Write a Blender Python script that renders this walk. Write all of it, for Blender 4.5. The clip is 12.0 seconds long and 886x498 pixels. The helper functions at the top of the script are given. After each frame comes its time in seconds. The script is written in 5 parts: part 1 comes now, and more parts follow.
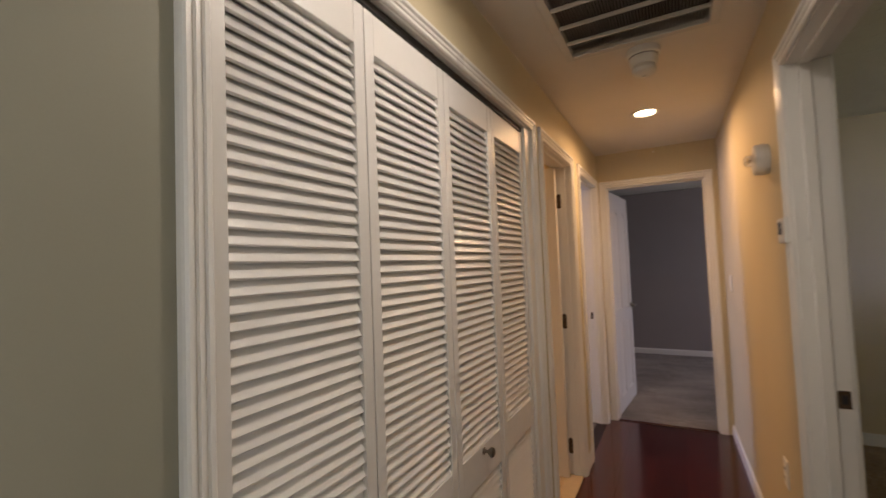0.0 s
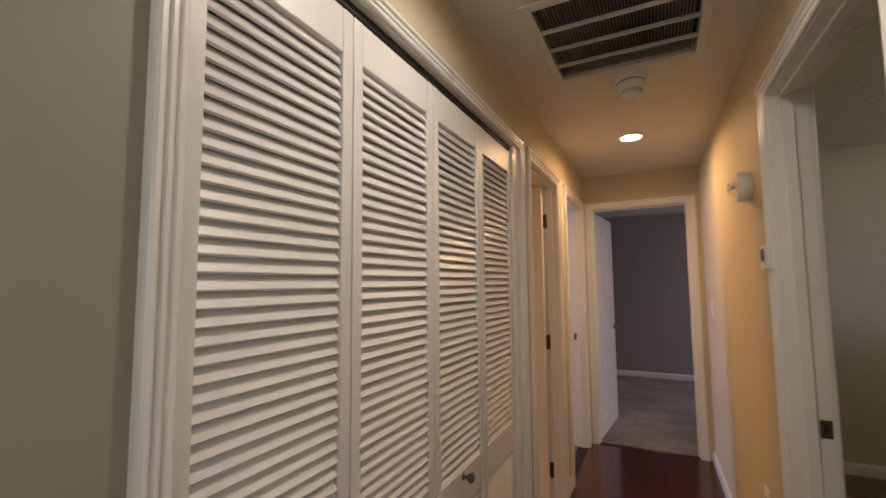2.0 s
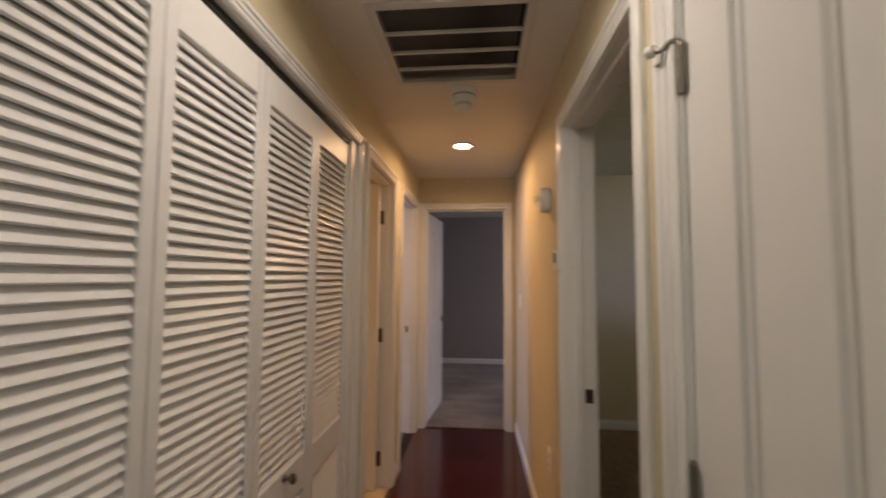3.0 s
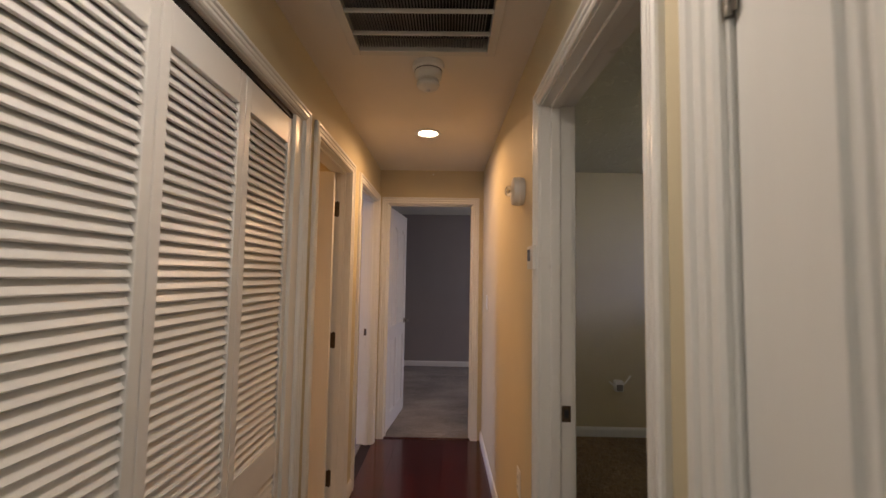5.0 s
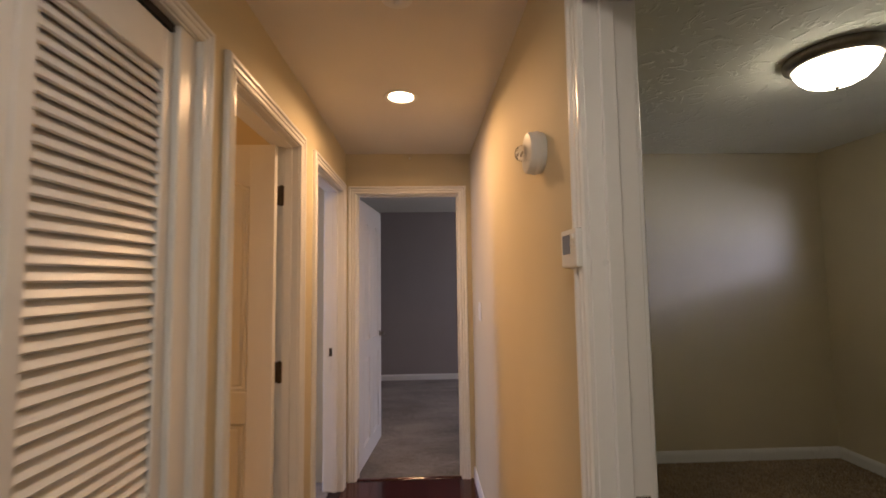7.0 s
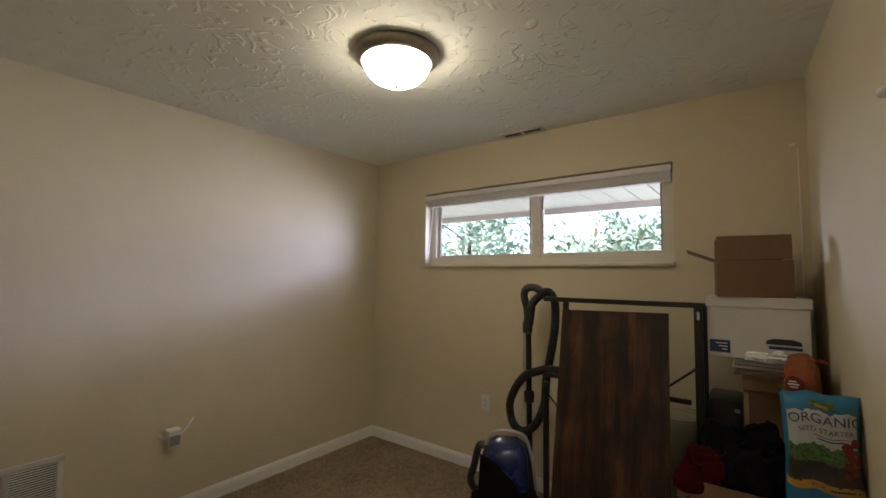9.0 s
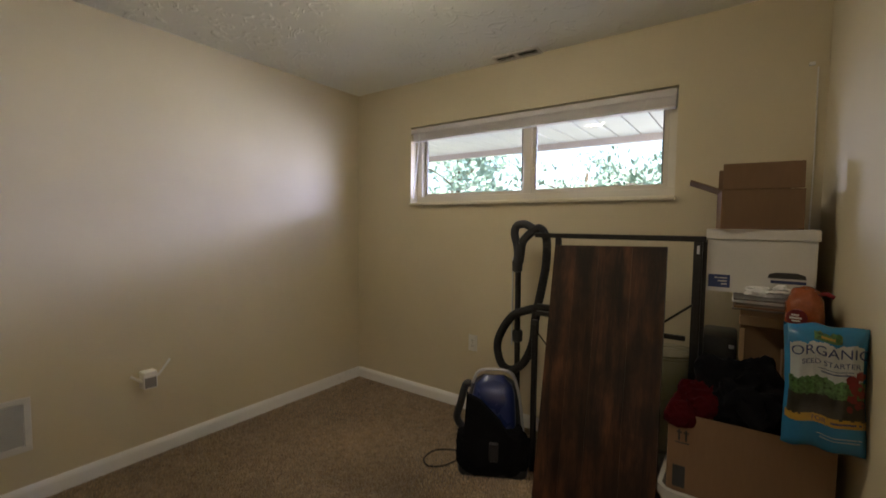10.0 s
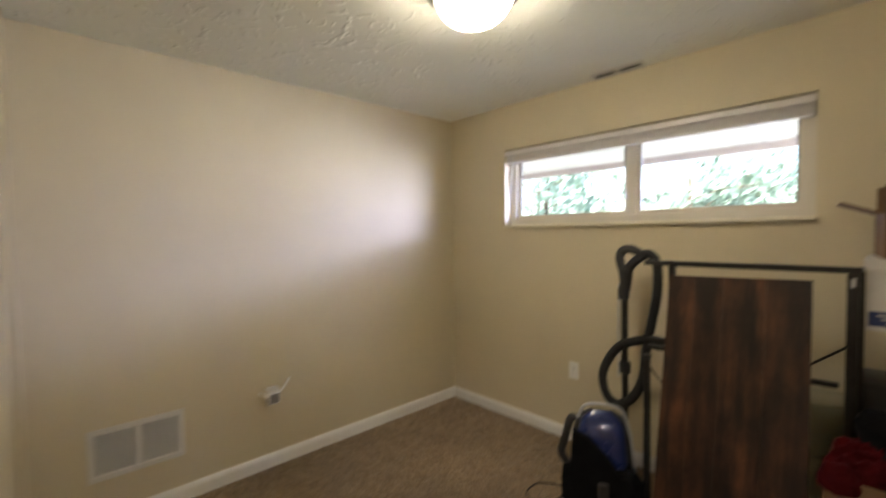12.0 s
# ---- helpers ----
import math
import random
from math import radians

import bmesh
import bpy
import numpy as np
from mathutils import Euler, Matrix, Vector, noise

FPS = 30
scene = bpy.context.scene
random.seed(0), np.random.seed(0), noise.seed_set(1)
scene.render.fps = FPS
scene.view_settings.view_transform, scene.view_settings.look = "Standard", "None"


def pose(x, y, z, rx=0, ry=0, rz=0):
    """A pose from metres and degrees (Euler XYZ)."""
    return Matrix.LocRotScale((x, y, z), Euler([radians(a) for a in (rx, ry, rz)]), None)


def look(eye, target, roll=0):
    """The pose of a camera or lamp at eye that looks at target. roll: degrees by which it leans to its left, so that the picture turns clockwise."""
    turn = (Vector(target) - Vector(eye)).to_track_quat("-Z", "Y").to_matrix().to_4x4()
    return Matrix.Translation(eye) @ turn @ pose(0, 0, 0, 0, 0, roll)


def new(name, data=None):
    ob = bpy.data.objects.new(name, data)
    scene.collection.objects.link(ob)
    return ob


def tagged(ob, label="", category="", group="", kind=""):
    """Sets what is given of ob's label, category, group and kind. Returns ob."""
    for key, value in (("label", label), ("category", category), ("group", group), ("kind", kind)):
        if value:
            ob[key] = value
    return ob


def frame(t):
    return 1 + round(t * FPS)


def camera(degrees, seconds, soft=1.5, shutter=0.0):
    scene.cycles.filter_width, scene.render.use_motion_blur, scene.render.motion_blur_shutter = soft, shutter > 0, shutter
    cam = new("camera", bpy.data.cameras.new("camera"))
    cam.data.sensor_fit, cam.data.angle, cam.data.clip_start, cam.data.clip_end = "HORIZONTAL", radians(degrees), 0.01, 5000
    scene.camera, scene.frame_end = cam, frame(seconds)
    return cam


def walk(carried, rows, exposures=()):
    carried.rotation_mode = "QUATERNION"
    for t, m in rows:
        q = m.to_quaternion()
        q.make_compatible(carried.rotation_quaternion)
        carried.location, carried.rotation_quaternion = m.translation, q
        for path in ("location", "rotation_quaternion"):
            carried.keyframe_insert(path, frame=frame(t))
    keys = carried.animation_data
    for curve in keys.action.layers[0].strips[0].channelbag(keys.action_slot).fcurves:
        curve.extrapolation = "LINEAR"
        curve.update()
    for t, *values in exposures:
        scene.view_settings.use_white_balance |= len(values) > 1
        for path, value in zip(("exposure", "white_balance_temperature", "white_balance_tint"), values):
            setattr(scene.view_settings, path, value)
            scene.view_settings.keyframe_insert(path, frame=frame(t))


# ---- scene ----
cam = camera(92.6, 12.0, shutter=0.6)
PATH = [
    (0, (0.591, 0.008, 1.391), (-0.371, 1.759, 1.476), -2.2),
    (0.5, (0.612, 0.062, 1.38), (-0.495, 1.725, 1.462), -1.6),
    (1, (0.594, 0.045, 1.383), (-0.508, 1.707, 1.529), -1.9),
    (1.5, (0.587, 0.043, 1.389), (-0.456, 1.744, 1.531), -1.3),
    (2, (0.579, 0.035, 1.392), (-0.319, 1.815, 1.553), -0.5),
    (2.5, (0.588, 0.025, 1.399), (-0.121, 1.887, 1.572), 0.0),
    (3, (0.602, 0.024, 1.398), (0.42, 2.011, 1.528), 0.4),
    (3.5, (0.617, 0.03, 1.389), (0.593, 2.029, 1.451), 0.6),
    (3.7, (0.61, 0.038, 1.387), (0.626, 2.036, 1.47), 1.0),
    (5.3, (0.611, 0.369, 1.397), (0.566, 2.365, 1.527), 0.5),
    (5.5, (0.618, 0.43, 1.397), (0.58, 2.427, 1.495), -0.5),
    (6, (0.583, 0.564, 1.407), (0.643, 2.559, 1.531), -2.0),
    (6.5, (0.559, 0.688, 1.401), (0.688, 2.681, 1.494), -1.2),
    (7, (0.592, 0.911, 1.406), (0.665, 2.905, 1.548), -0.8),
    (7.2, (0.636, 0.993, 1.408), (0.883, 2.971, 1.57), 0.5),
    (7.5, (0.699, 1.100, 1.413), (1.359, 2.984, 1.544), 1.1),
    (7.7, (0.743, 1.137, 1.408), (1.717, 2.882, 1.460), 1.1),
    (9.3, (1.142, 1.431, 1.391), (2.763, 2.598, 1.495), 0.0),
    (9.5, (1.179, 1.451, 1.372), (2.813, 2.604, 1.415), -0.2),
    (10, (1.209, 1.467, 1.325), (2.835, 2.626, 1.205), 0.5),
    (10.5, (1.214, 1.473, 1.305), (2.823, 2.646, 1.12), 1.7),
    (11, (1.227, 1.491, 1.342), (2.789, 2.739, 1.287), 0.2),
    (11.5, (1.22, 1.509, 1.395), (2.747, 2.792, 1.539), -0.2),
    (12, (1.158, 1.526, 1.432), (2.524, 2.985, 1.354), -0.9),
]
SHOTS = [(0.0, 1.02), (2.0, 1.0), (3.5, 0.94), (5.5, 0.98), (7.0, 1.16), (7.7, 1.25), (9.3, 2.2), (10.0, 2.2), (10.5, 2.40), (11.4, 2.70), (12.0, 2.85)]
walk(cam, [(t, look(eye, target, roll)) for t, eye, target, roll in PATH], SHOTS)

# ---- world and large lights ----
world = bpy.data.worlds.new("sky_world")
scene.world = world
world.use_nodes = True
wn = world.node_tree
sky = wn.nodes.new("ShaderNodeTexSky")
sky.sky_type, sky.sun_disc = "NISHITA", False
sky.sun_elevation, sky.sun_rotation = radians(52), radians(250)
wn.links.new(sky.outputs[0], wn.nodes["Background"].inputs[0])
wn.nodes["Background"].inputs[1].default_value = 0.10


def lamp(name, kind, m, energy, color, size=None, size_y=None, spread=None):
    data = bpy.data.lights.new(name, kind)
    data.energy, data.color = energy, color
    if kind == "AREA":
        data.shape, data.size, data.size_y = "RECTANGLE", size, size_y or size
        if spread:
            data.spread = radians(spread)
    ob = new(name, data)
    ob.matrix_world = m
    return ob


sun = lamp("sun", "SUN", look((-8, -4, 14), (0, 0, 0)), 3.5, (1.0, 0.95, 0.87))
sun.data.angle = radians(0.5)
DAY = (0.80, 0.87, 1.0)
# area lamps that stand in for light from outside and from unseen rooms
# unseen lamps added outside the bedroom window for its sky and ground light
lamp("bedroom_sky_stand_in", "AREA", look((5.6, 0.25, 2.08), (3.7, 2.7, 1.76)), 46, (0.50, 0.55, 1.0), 1.6, 0.40)
lamp("bedroom_bounce_fill", "AREA", look((5.6, 0.25, 1.45), (3.7, 2.7, 1.90)), 20, (0.72, 0.76, 1.0), 1.8, 0.6)
lamp("bedroom_sky_stand_in", "AREA", look((5.3, 5.75, 2.06), (3.7, 2.65, 1.74)), 22, (0.55, 0.62, 1.0), 1.1, 0.36)
# the sky's light in the end room's and study's unseen window openings
lamp("end_room_window_light", "AREA", look((3.62, 5.6, 1.5), (0.2, 5.4, 1.0)), 9, (0.93, 0.84, 1.0), 1.5, 1.1)
lamp("study_window_light", "AREA", look((-3.1, 3.55, 1.5), (0.9, 3.55, 1.0)), 20, (0.60, 0.62, 1.0), 0.7, 1.1)
# fill lamps added in the unseen living room to brighten the hall's near end
lamp("living_east_fill", "AREA", look((2.9, -2.0, 1.5), (0.0, 0.2, 1.3)), 21, DAY, 1.6, 1.3)
lamp("living_west_fill", "AREA", look((-2.3, -2.0, 1.5), (0.9, 0.3, 1.3)), 8.5, DAY, 1.6, 1.3)
lamp("living_top_fill", "AREA", look((0.55, -1.3, 2.38), (0.3, 1.2, 1.3)), 4, (1.0, 0.94, 0.88), 0.6)
# unseen warm lamp added inside the bath, whose walls have no window
lamp("bath_warm_fill", "AREA", look((-2.2, 2.55, 1.9), (0.0, 2.6, 1.0)), 7.5, (1.0, 0.53, 0.23), 0.6, 0.5)


# ---- materials ----
def material(name, color, rough=0.5, metal=0.0, vary=0.08, scale=6.0, fine=120.0, bump=0.05, depth=0.002, stretch=(1, 1, 1), spec=0.5, by_object=0.0, coat=0.0):
    m = bpy.data.materials.new(name)
    m.use_nodes = True
    nt = m.node_tree
    b = nt.nodes["Principled BSDF"]
    b.inputs["Roughness"].default_value, b.inputs["Metallic"].default_value = rough, metal
    b.inputs["Specular IOR Level"].default_value = spec
    b.inputs["Coat Weight"].default_value = coat
    co = nt.nodes.new("ShaderNodeTexCoord")
    mp = nt.nodes.new("ShaderNodeMapping")
    mp.inputs["Scale"].default_value = stretch
    nt.links.new(co.outputs["Object"], mp.inputs[0])
    big, small = nt.nodes.new("ShaderNodeTexNoise"), nt.nodes.new("ShaderNodeTexNoise")
    for n, s in ((big, scale), (small, fine)):
        n.inputs["Scale"].default_value, n.inputs["Detail"].default_value = s, 4
        nt.links.new(mp.outputs[0], n.inputs["Vector"])
    add = nt.nodes.new("ShaderNodeMath")
    add.operation = "MULTIPLY_ADD"
    add.inputs[1].default_value = 0.4
    nt.links.new(small.outputs[0], add.inputs[0])
    nt.links.new(big.outputs[0], add.inputs[2])
    ramp = nt.nodes.new("ShaderNodeValToRGB")
    ramp.color_ramp.elements[0].position, ramp.color_ramp.elements[1].position = 0.4, 1.0
    ramp.color_ramp.elements[0].color = (*[c * (1 - vary) for c in color], 1)
    ramp.color_ramp.elements[1].color = (*[min(1, c * (1 + vary)) for c in color], 1)
    nt.links.new(add.outputs[0], ramp.inputs[0])
    out = ramp.outputs[0]
    if by_object:
        info, hsv = nt.nodes.new("ShaderNodeObjectInfo"), nt.nodes.new("ShaderNodeHueSaturation")
        mr = nt.nodes.new("ShaderNodeMapRange")
        mr.inputs["To Min"].default_value, mr.inputs["To Max"].default_value = 1 - by_object, 1 + by_object
        nt.links.new(info.outputs["Random"], mr.inputs[0])
        nt.links.new(mr.outputs[0], hsv.inputs["Value"])
        nt.links.new(out, hsv.inputs["Color"])
        out = hsv.outputs[0]
    nt.links.new(out, b.inputs["Base Color"])
    rr = nt.nodes.new("ShaderNodeMapRange")
    rr.inputs["To Min"].default_value, rr.inputs["To Max"].default_value = max(0, rough - 0.07), min(1, rough + 0.07)
    nt.links.new(big.outputs[0], rr.inputs[0])
    nt.links.new(rr.outputs[0], b.inputs["Roughness"])
    if bump:
        bp = nt.nodes.new("ShaderNodeBump")
        bp.inputs["Strength"].default_value, bp.inputs["Distance"].default_value = bump, depth
        nt.links.new(add.outputs[0], bp.inputs["Height"])
        nt.links.new(bp.outputs[0], b.inputs["Normal"])
    return m


def glow(name, color, strength):
    m = bpy.data.materials.new(name)
    m.use_nodes = True
    b = m.node_tree.nodes["Principled BSDF"]
    b.inputs["Base Color"].default_value = (*color, 1)
    b.inputs["Emission Color"].default_value = (*color, 1)
    b.inputs["Emission Strength"].default_value = strength
    return m


def glass(name, color=(1, 1, 1), rough=0.0):
    m = bpy.data.materials.new(name)
    m.use_nodes = True
    b = m.node_tree.nodes["Principled BSDF"]
    b.inputs["Base Color"].default_value = (*color, 1)
    b.inputs["Transmission Weight"].default_value, b.inputs["Roughness"].default_value = 1.0, rough
    b.inputs["IOR"].default_value = 1.45
    return m


CREAM = material("cream_wall_paint", (0.60, 0.525, 0.36), 0.68, vary=0.04, scale=3, fine=260, bump=0.12, depth=0.002)
# the near wall's dimness, put into a darker and greyer copy of the cream
DIM_CREAM = material("dimmed_cream_wall_paint", (0.30, 0.29, 0.225), 0.55, vary=0.04, scale=3, fine=260, bump=0.12)
GREY_WALL = material("grey_wall_paint", (0.32, 0.29, 0.28), 0.6, vary=0.04, scale=3, fine=260, bump=0.1)
CEIL = material("hall_ceiling_paint", (0.72, 0.68, 0.62), 0.7, vary=0.03, scale=4, fine=200, bump=0.1)
WHITE = material("white_gloss_trim", (0.78, 0.77, 0.74), 0.30, vary=0.02, scale=3, fine=60, bump=0.01)
DOORW = material("white_door_paint", (0.76, 0.75, 0.72), 0.34, vary=0.03, scale=9, fine=90, bump=0.10, depth=0.001, stretch=(1, 1, 0.12))
LOUVER = material("white_louver_paint", (0.75, 0.74, 0.72), 0.36, vary=0.03, scale=14, fine=140, bump=0.02, by_object=0.02)
PLASTIC = material("white_plastic", (0.75, 0.74, 0.70), 0.4, vary=0.03, bump=0.02)
NICKEL = material("worn_nickel", (0.27, 0.245, 0.21), 0.38, 1.0, vary=0.2, scale=40, bump=0.05)
BRONZE = material("aged_bronze_hinge", (0.10, 0.07, 0.045), 0.45, 0.6, vary=0.25, scale=60, bump=0.1)
BLACK = material("black_plastic", (0.02, 0.02, 0.022), 0.45, vary=0.3, bump=0.05)
BLACK_METAL = material("black_powder_coated_steel", (0.018, 0.017, 0.016), 0.4, 0.3, vary=0.3, scale=30, bump=0.1)
RUBBER = material("black_ribbed_rubber", (0.016, 0.016, 0.016), 0.5, vary=0.3, spec=0.3)
BLUE = material("metallic_blue_plastic", (0.010, 0.022, 0.105), 0.28, 0.2, vary=0.15, bump=0.02, coat=0.4)
SILVER = material("silver_plastic", (0.55, 0.56, 0.58), 0.3, 0.6, vary=0.1)
CARD = material("brown_cardboard", (0.165, 0.096, 0.048), 0.8, vary=0.12, scale=5, fine=90, bump=0.1, stretch=(1, 1, 0.2))
CARD_IN = material("cardboard_inside", (0.36, 0.24, 0.13), 0.8, vary=0.1, scale=5, fine=90, bump=0.1)
WBOX = material("white_box_card", (0.60, 0.58, 0.54), 0.65, vary=0.06, bump=0.05)
NAVY = material("navy_print", (0.02, 0.035, 0.12), 0.6, vary=0.1, bump=0)
INK = material("black_ink", (0.02, 0.02, 0.02), 0.6, vary=0.1, bump=0)
TUB = material("off_white_tub_plastic", (0.40, 0.39, 0.35), 0.4, vary=0.06, bump=0.04)
CLEAR = glass("cloudy_clear_plastic", (0.86, 0.88, 0.86), 0.22)
RED = material("dark_red_cloth", (0.042, 0.0025, 0.004), 0.85, vary=0.35, scale=18, fine=300, bump=0.4, spec=0.06)
DARKCLOTH = material("black_cloth", (0.007, 0.007, 0.008), 0.9, vary=0.35, scale=18, fine=300, bump=0.4, spec=0.06)
PAPER = material("white_paper", (0.75, 0.75, 0.74), 0.7, vary=0.04, bump=0.05)
GREYPAPER = material("grey_folder", (0.16, 0.15, 0.14), 0.7, vary=0.1, bump=0.05)
BAGBLUE = material("light_blue_bag_film", (0.028, 0.17, 0.33), 0.24, vary=0.15, scale=8, bump=0.15, depth=0.004)
BAGWHITE = material("pale_bag_print", (0.40, 0.43, 0.43), 0.24, vary=0.10, scale=8, bump=0.15, depth=0.004)
BAGGREEN = material("green_plant_print", (0.06, 0.20, 0.05), 0.3, vary=0.7, scale=110, fine=260, bump=0.05)
for e, c in zip(next(n for n in BAGGREEN.node_tree.nodes if n.type == "VALTORGB").color_ramp.elements, ((0.004, 0.012, 0.004, 1), (0.09, 0.22, 0.06, 1))):
    e.color = c
BAGSOIL = material("dark_soil_print", (0.015, 0.013, 0.007), 0.35, vary=0.6, scale=50, bump=0.05)
BAGYELLOW = material("yellow_band_print", (0.34, 0.20, 0.022), 0.3, vary=0.08, bump=0)
BAGRED = material("red_print", (0.16, 0.008, 0.011), 0.35, vary=0.3, scale=40, bump=0.05)
ORANGE = material("orange_bread_film", (0.28, 0.075, 0.025), 0.25, vary=0.25, scale=25, bump=0.3, depth=0.004)
VENTDARK = material("dark_vent_backing", (0.035, 0.033, 0.03), 0.9, vary=0.3, bump=0.1)
VENTMETAL = material("painted_grille_metal", (0.62, 0.60, 0.55), 0.4, vary=0.05, bump=0.03)
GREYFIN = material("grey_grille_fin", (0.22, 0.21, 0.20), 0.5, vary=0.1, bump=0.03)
VINYL = material("almond_window_vinyl", (0.62, 0.57, 0.46), 0.4, vary=0.04, bump=0.03)
BLIND = material("white_blind_slat", (0.66, 0.62, 0.60), 0.45, vary=0.05, bump=0.02)
PAINTED_SILL = material("cream_sill_paint", (0.66, 0.60, 0.45), 0.4, vary=0.04, bump=0.04)
SOFFIT = material("white_soffit_vinyl", (0.80, 0.82, 0.82), 0.5, vary=0.03, bump=0.02)
FASCIA = material("pinkish_fascia_paint", (0.55, 0.48, 0.46), 0.6, vary=0.05, bump=0.05)
TILE = material("beige_floor_tile", (0.50, 0.40, 0.27), 0.35, vary=0.12, scale=10, bump=0.04)
GROUT = material("tile_grout", (0.35, 0.30, 0.24), 0.9)
GRASS = material("dry_lawn", (0.27, 0.26, 0.17), 0.9, vary=0.4, scale=3, bump=0.3)
LEAF = material("pale_green_leaf", (0.24, 0.34, 0.27), 0.6, vary=0.4, scale=2, bump=0, by_object=0.2)
BARK = material("grey_bark", (0.14, 0.11, 0.08), 0.9, vary=0.3, scale=14, bump=0.4)
SCREEN = material("grey_lcd", (0.16, 0.18, 0.22), 0.2, vary=0.05, bump=0)
CLEARLENS = glass("clear_lens", (1, 1, 1), 0.05)
PANE = glass("window_glass")
BULB = glow("frosted_bulb_glow", (1.0, 0.80, 0.55), 14)
BOWL = glow("frosted_bowl_glow", (1.0, 0.89, 0.69), 8.0)


def wood_planks(name, dark, light, scale, rough, coat=0.0, by_object=0.12, stretch=(18, 1.2, 18)):
    m = material(name, light, rough, vary=0.25, scale=scale, fine=scale * 6, bump=0.06, stretch=stretch, by_object=by_object, coat=coat)
    r = next(n for n in m.node_tree.nodes if n.type == "VALTORGB")
    r.color_ramp.elements[0].color, r.color_ramp.elements[1].color = (*dark, 1), (*light, 1)
    return m


LAMINATE = wood_planks("red_cherry_laminate", (0.022, 0.003, 0.003), (0.085, 0.011, 0.009), 2.0, 0.17, 0.3, 0.3)
WALNUT = wood_planks("dark_walnut_laminate", (0.007, 0.004, 0.003), (0.080, 0.030, 0.014), 3.2, 0.42, 0.0, 0.22, (9, 9, 0.9))
wt = WALNUT.node_tree
wr = next(n for n in wt.nodes if n.type == "VALTORGB").color_ramp
wr.elements[0].position, wr.elements[1].position = 0.50, 0.88
blotch, bco, bmp = wt.nodes.new("ShaderNodeTexNoise"), wt.nodes.new("ShaderNodeTexCoord"), wt.nodes.new("ShaderNodeMapping")
bmp.inputs["Scale"].default_value = (9, 9, 4)
blotch.inputs["Scale"].default_value, blotch.inputs["Detail"].default_value, blotch.inputs["Roughness"].default_value = 1.0, 5, 0.6
bmr, bhs = wt.nodes.new("ShaderNodeMapRange"), wt.nodes.new("ShaderNodeHueSaturation")
bmr.inputs["From Min"].default_value, bmr.inputs["From Max"].default_value = 0.36, 0.64
bmr.inputs["To Min"].default_value, bmr.inputs["To Max"].default_value = 0.2, 1.35
wt.links.new(bco.outputs["Object"], bmp.inputs[0])
wt.links.new(bmp.outputs[0], blotch.inputs["Vector"])
wt.links.new(blotch.outputs[0], bmr.inputs[0])
wt.links.new(bmr.outputs[0], bhs.inputs["Value"])
wb = wt.nodes["Principled BSDF"]
wt.links.new(wb.inputs["Base Color"].links[0].from_socket, bhs.inputs["Color"])
wt.links.new(bhs.outputs[0], wb.inputs["Base Color"])


def carpet(name, color):
    m = material(name, color, 0.95, vary=0.3, scale=30, fine=240, bump=1.0, depth=0.014, spec=0.1)
    nt = m.node_tree
    patch = nt.nodes.new("ShaderNodeTexNoise")
    patch.inputs["Scale"].default_value, patch.inputs["Detail"].default_value, patch.inputs["Roughness"].default_value = 4.5, 5, 0.62
    hsv, mr = nt.nodes.new("ShaderNodeHueSaturation"), nt.nodes.new("ShaderNodeMapRange")
    mr.inputs["From Min"].default_value, mr.inputs["From Max"].default_value = 0.36, 0.64
    mr.inputs["To Min"].default_value, mr.inputs["To Max"].default_value = 0.5, 1.42
    b = nt.nodes["Principled BSDF"]
    src = b.inputs["Base Color"].links[0].from_socket
    nt.links.new(patch.outputs[0], mr.inputs[0])
    nt.links.new(mr.outputs[0], hsv.inputs["Value"])
    nt.links.new(src, hsv.inputs["Color"])
    nt.links.new(hsv.outputs[0], b.inputs["Base Color"])
    b.inputs["Sheen Weight"].default_value = 0.3
    return m


CARPET = carpet("brown_carpet", (0.26, 0.185, 0.108))
CARPET_GREY = carpet("grey_beige_carpet", (0.22, 0.188, 0.16))


def stomp_ceiling():
    m = material("stomped_ceiling_paint", (0.78, 0.78, 0.70), 0.75, vary=0.03, scale=3, fine=200, bump=0.1)
    nt = m.node_tree
    co = nt.nodes.new("ShaderNodeTexCoord")
    n1, n2 = nt.nodes.new("ShaderNodeTexNoise"), nt.nodes.new("ShaderNodeTexNoise")
    n1.inputs["Scale"].default_value, n1.inputs["Detail"].default_value, n1.inputs["Distortion"].default_value = 9, 2, 2.2
    n2.inputs["Scale"].default_value = 5
    rp = nt.nodes.new("ShaderNodeValToRGB")
    rp.color_ramp.elements[0].position, rp.color_ramp.elements[1].position = 0.56, 0.68
    mul = nt.nodes.new("ShaderNodeMath")
    mul.operation = "MULTIPLY"
    nt.links.new(co.outputs["Object"], n1.inputs["Vector"])
    nt.links.new(co.outputs["Object"], n2.inputs["Vector"])
    nt.links.new(n1.outputs[0], rp.inputs[0])
    nt.links.new(rp.outputs[0], mul.inputs[0])
    nt.links.new(n2.outputs[0], mul.inputs[1])
    bp = nt.nodes.new("ShaderNodeBump")
    bp.inputs["Strength"].default_value, bp.inputs["Distance"].default_value = 0.8, 0.012
    nt.links.new(mul.outputs[0], bp.inputs["Height"])
    nt.links.new(bp.outputs[0], nt.nodes["Principled BSDF"].inputs["Normal"])
    return m


STOMP = stomp_ceiling()


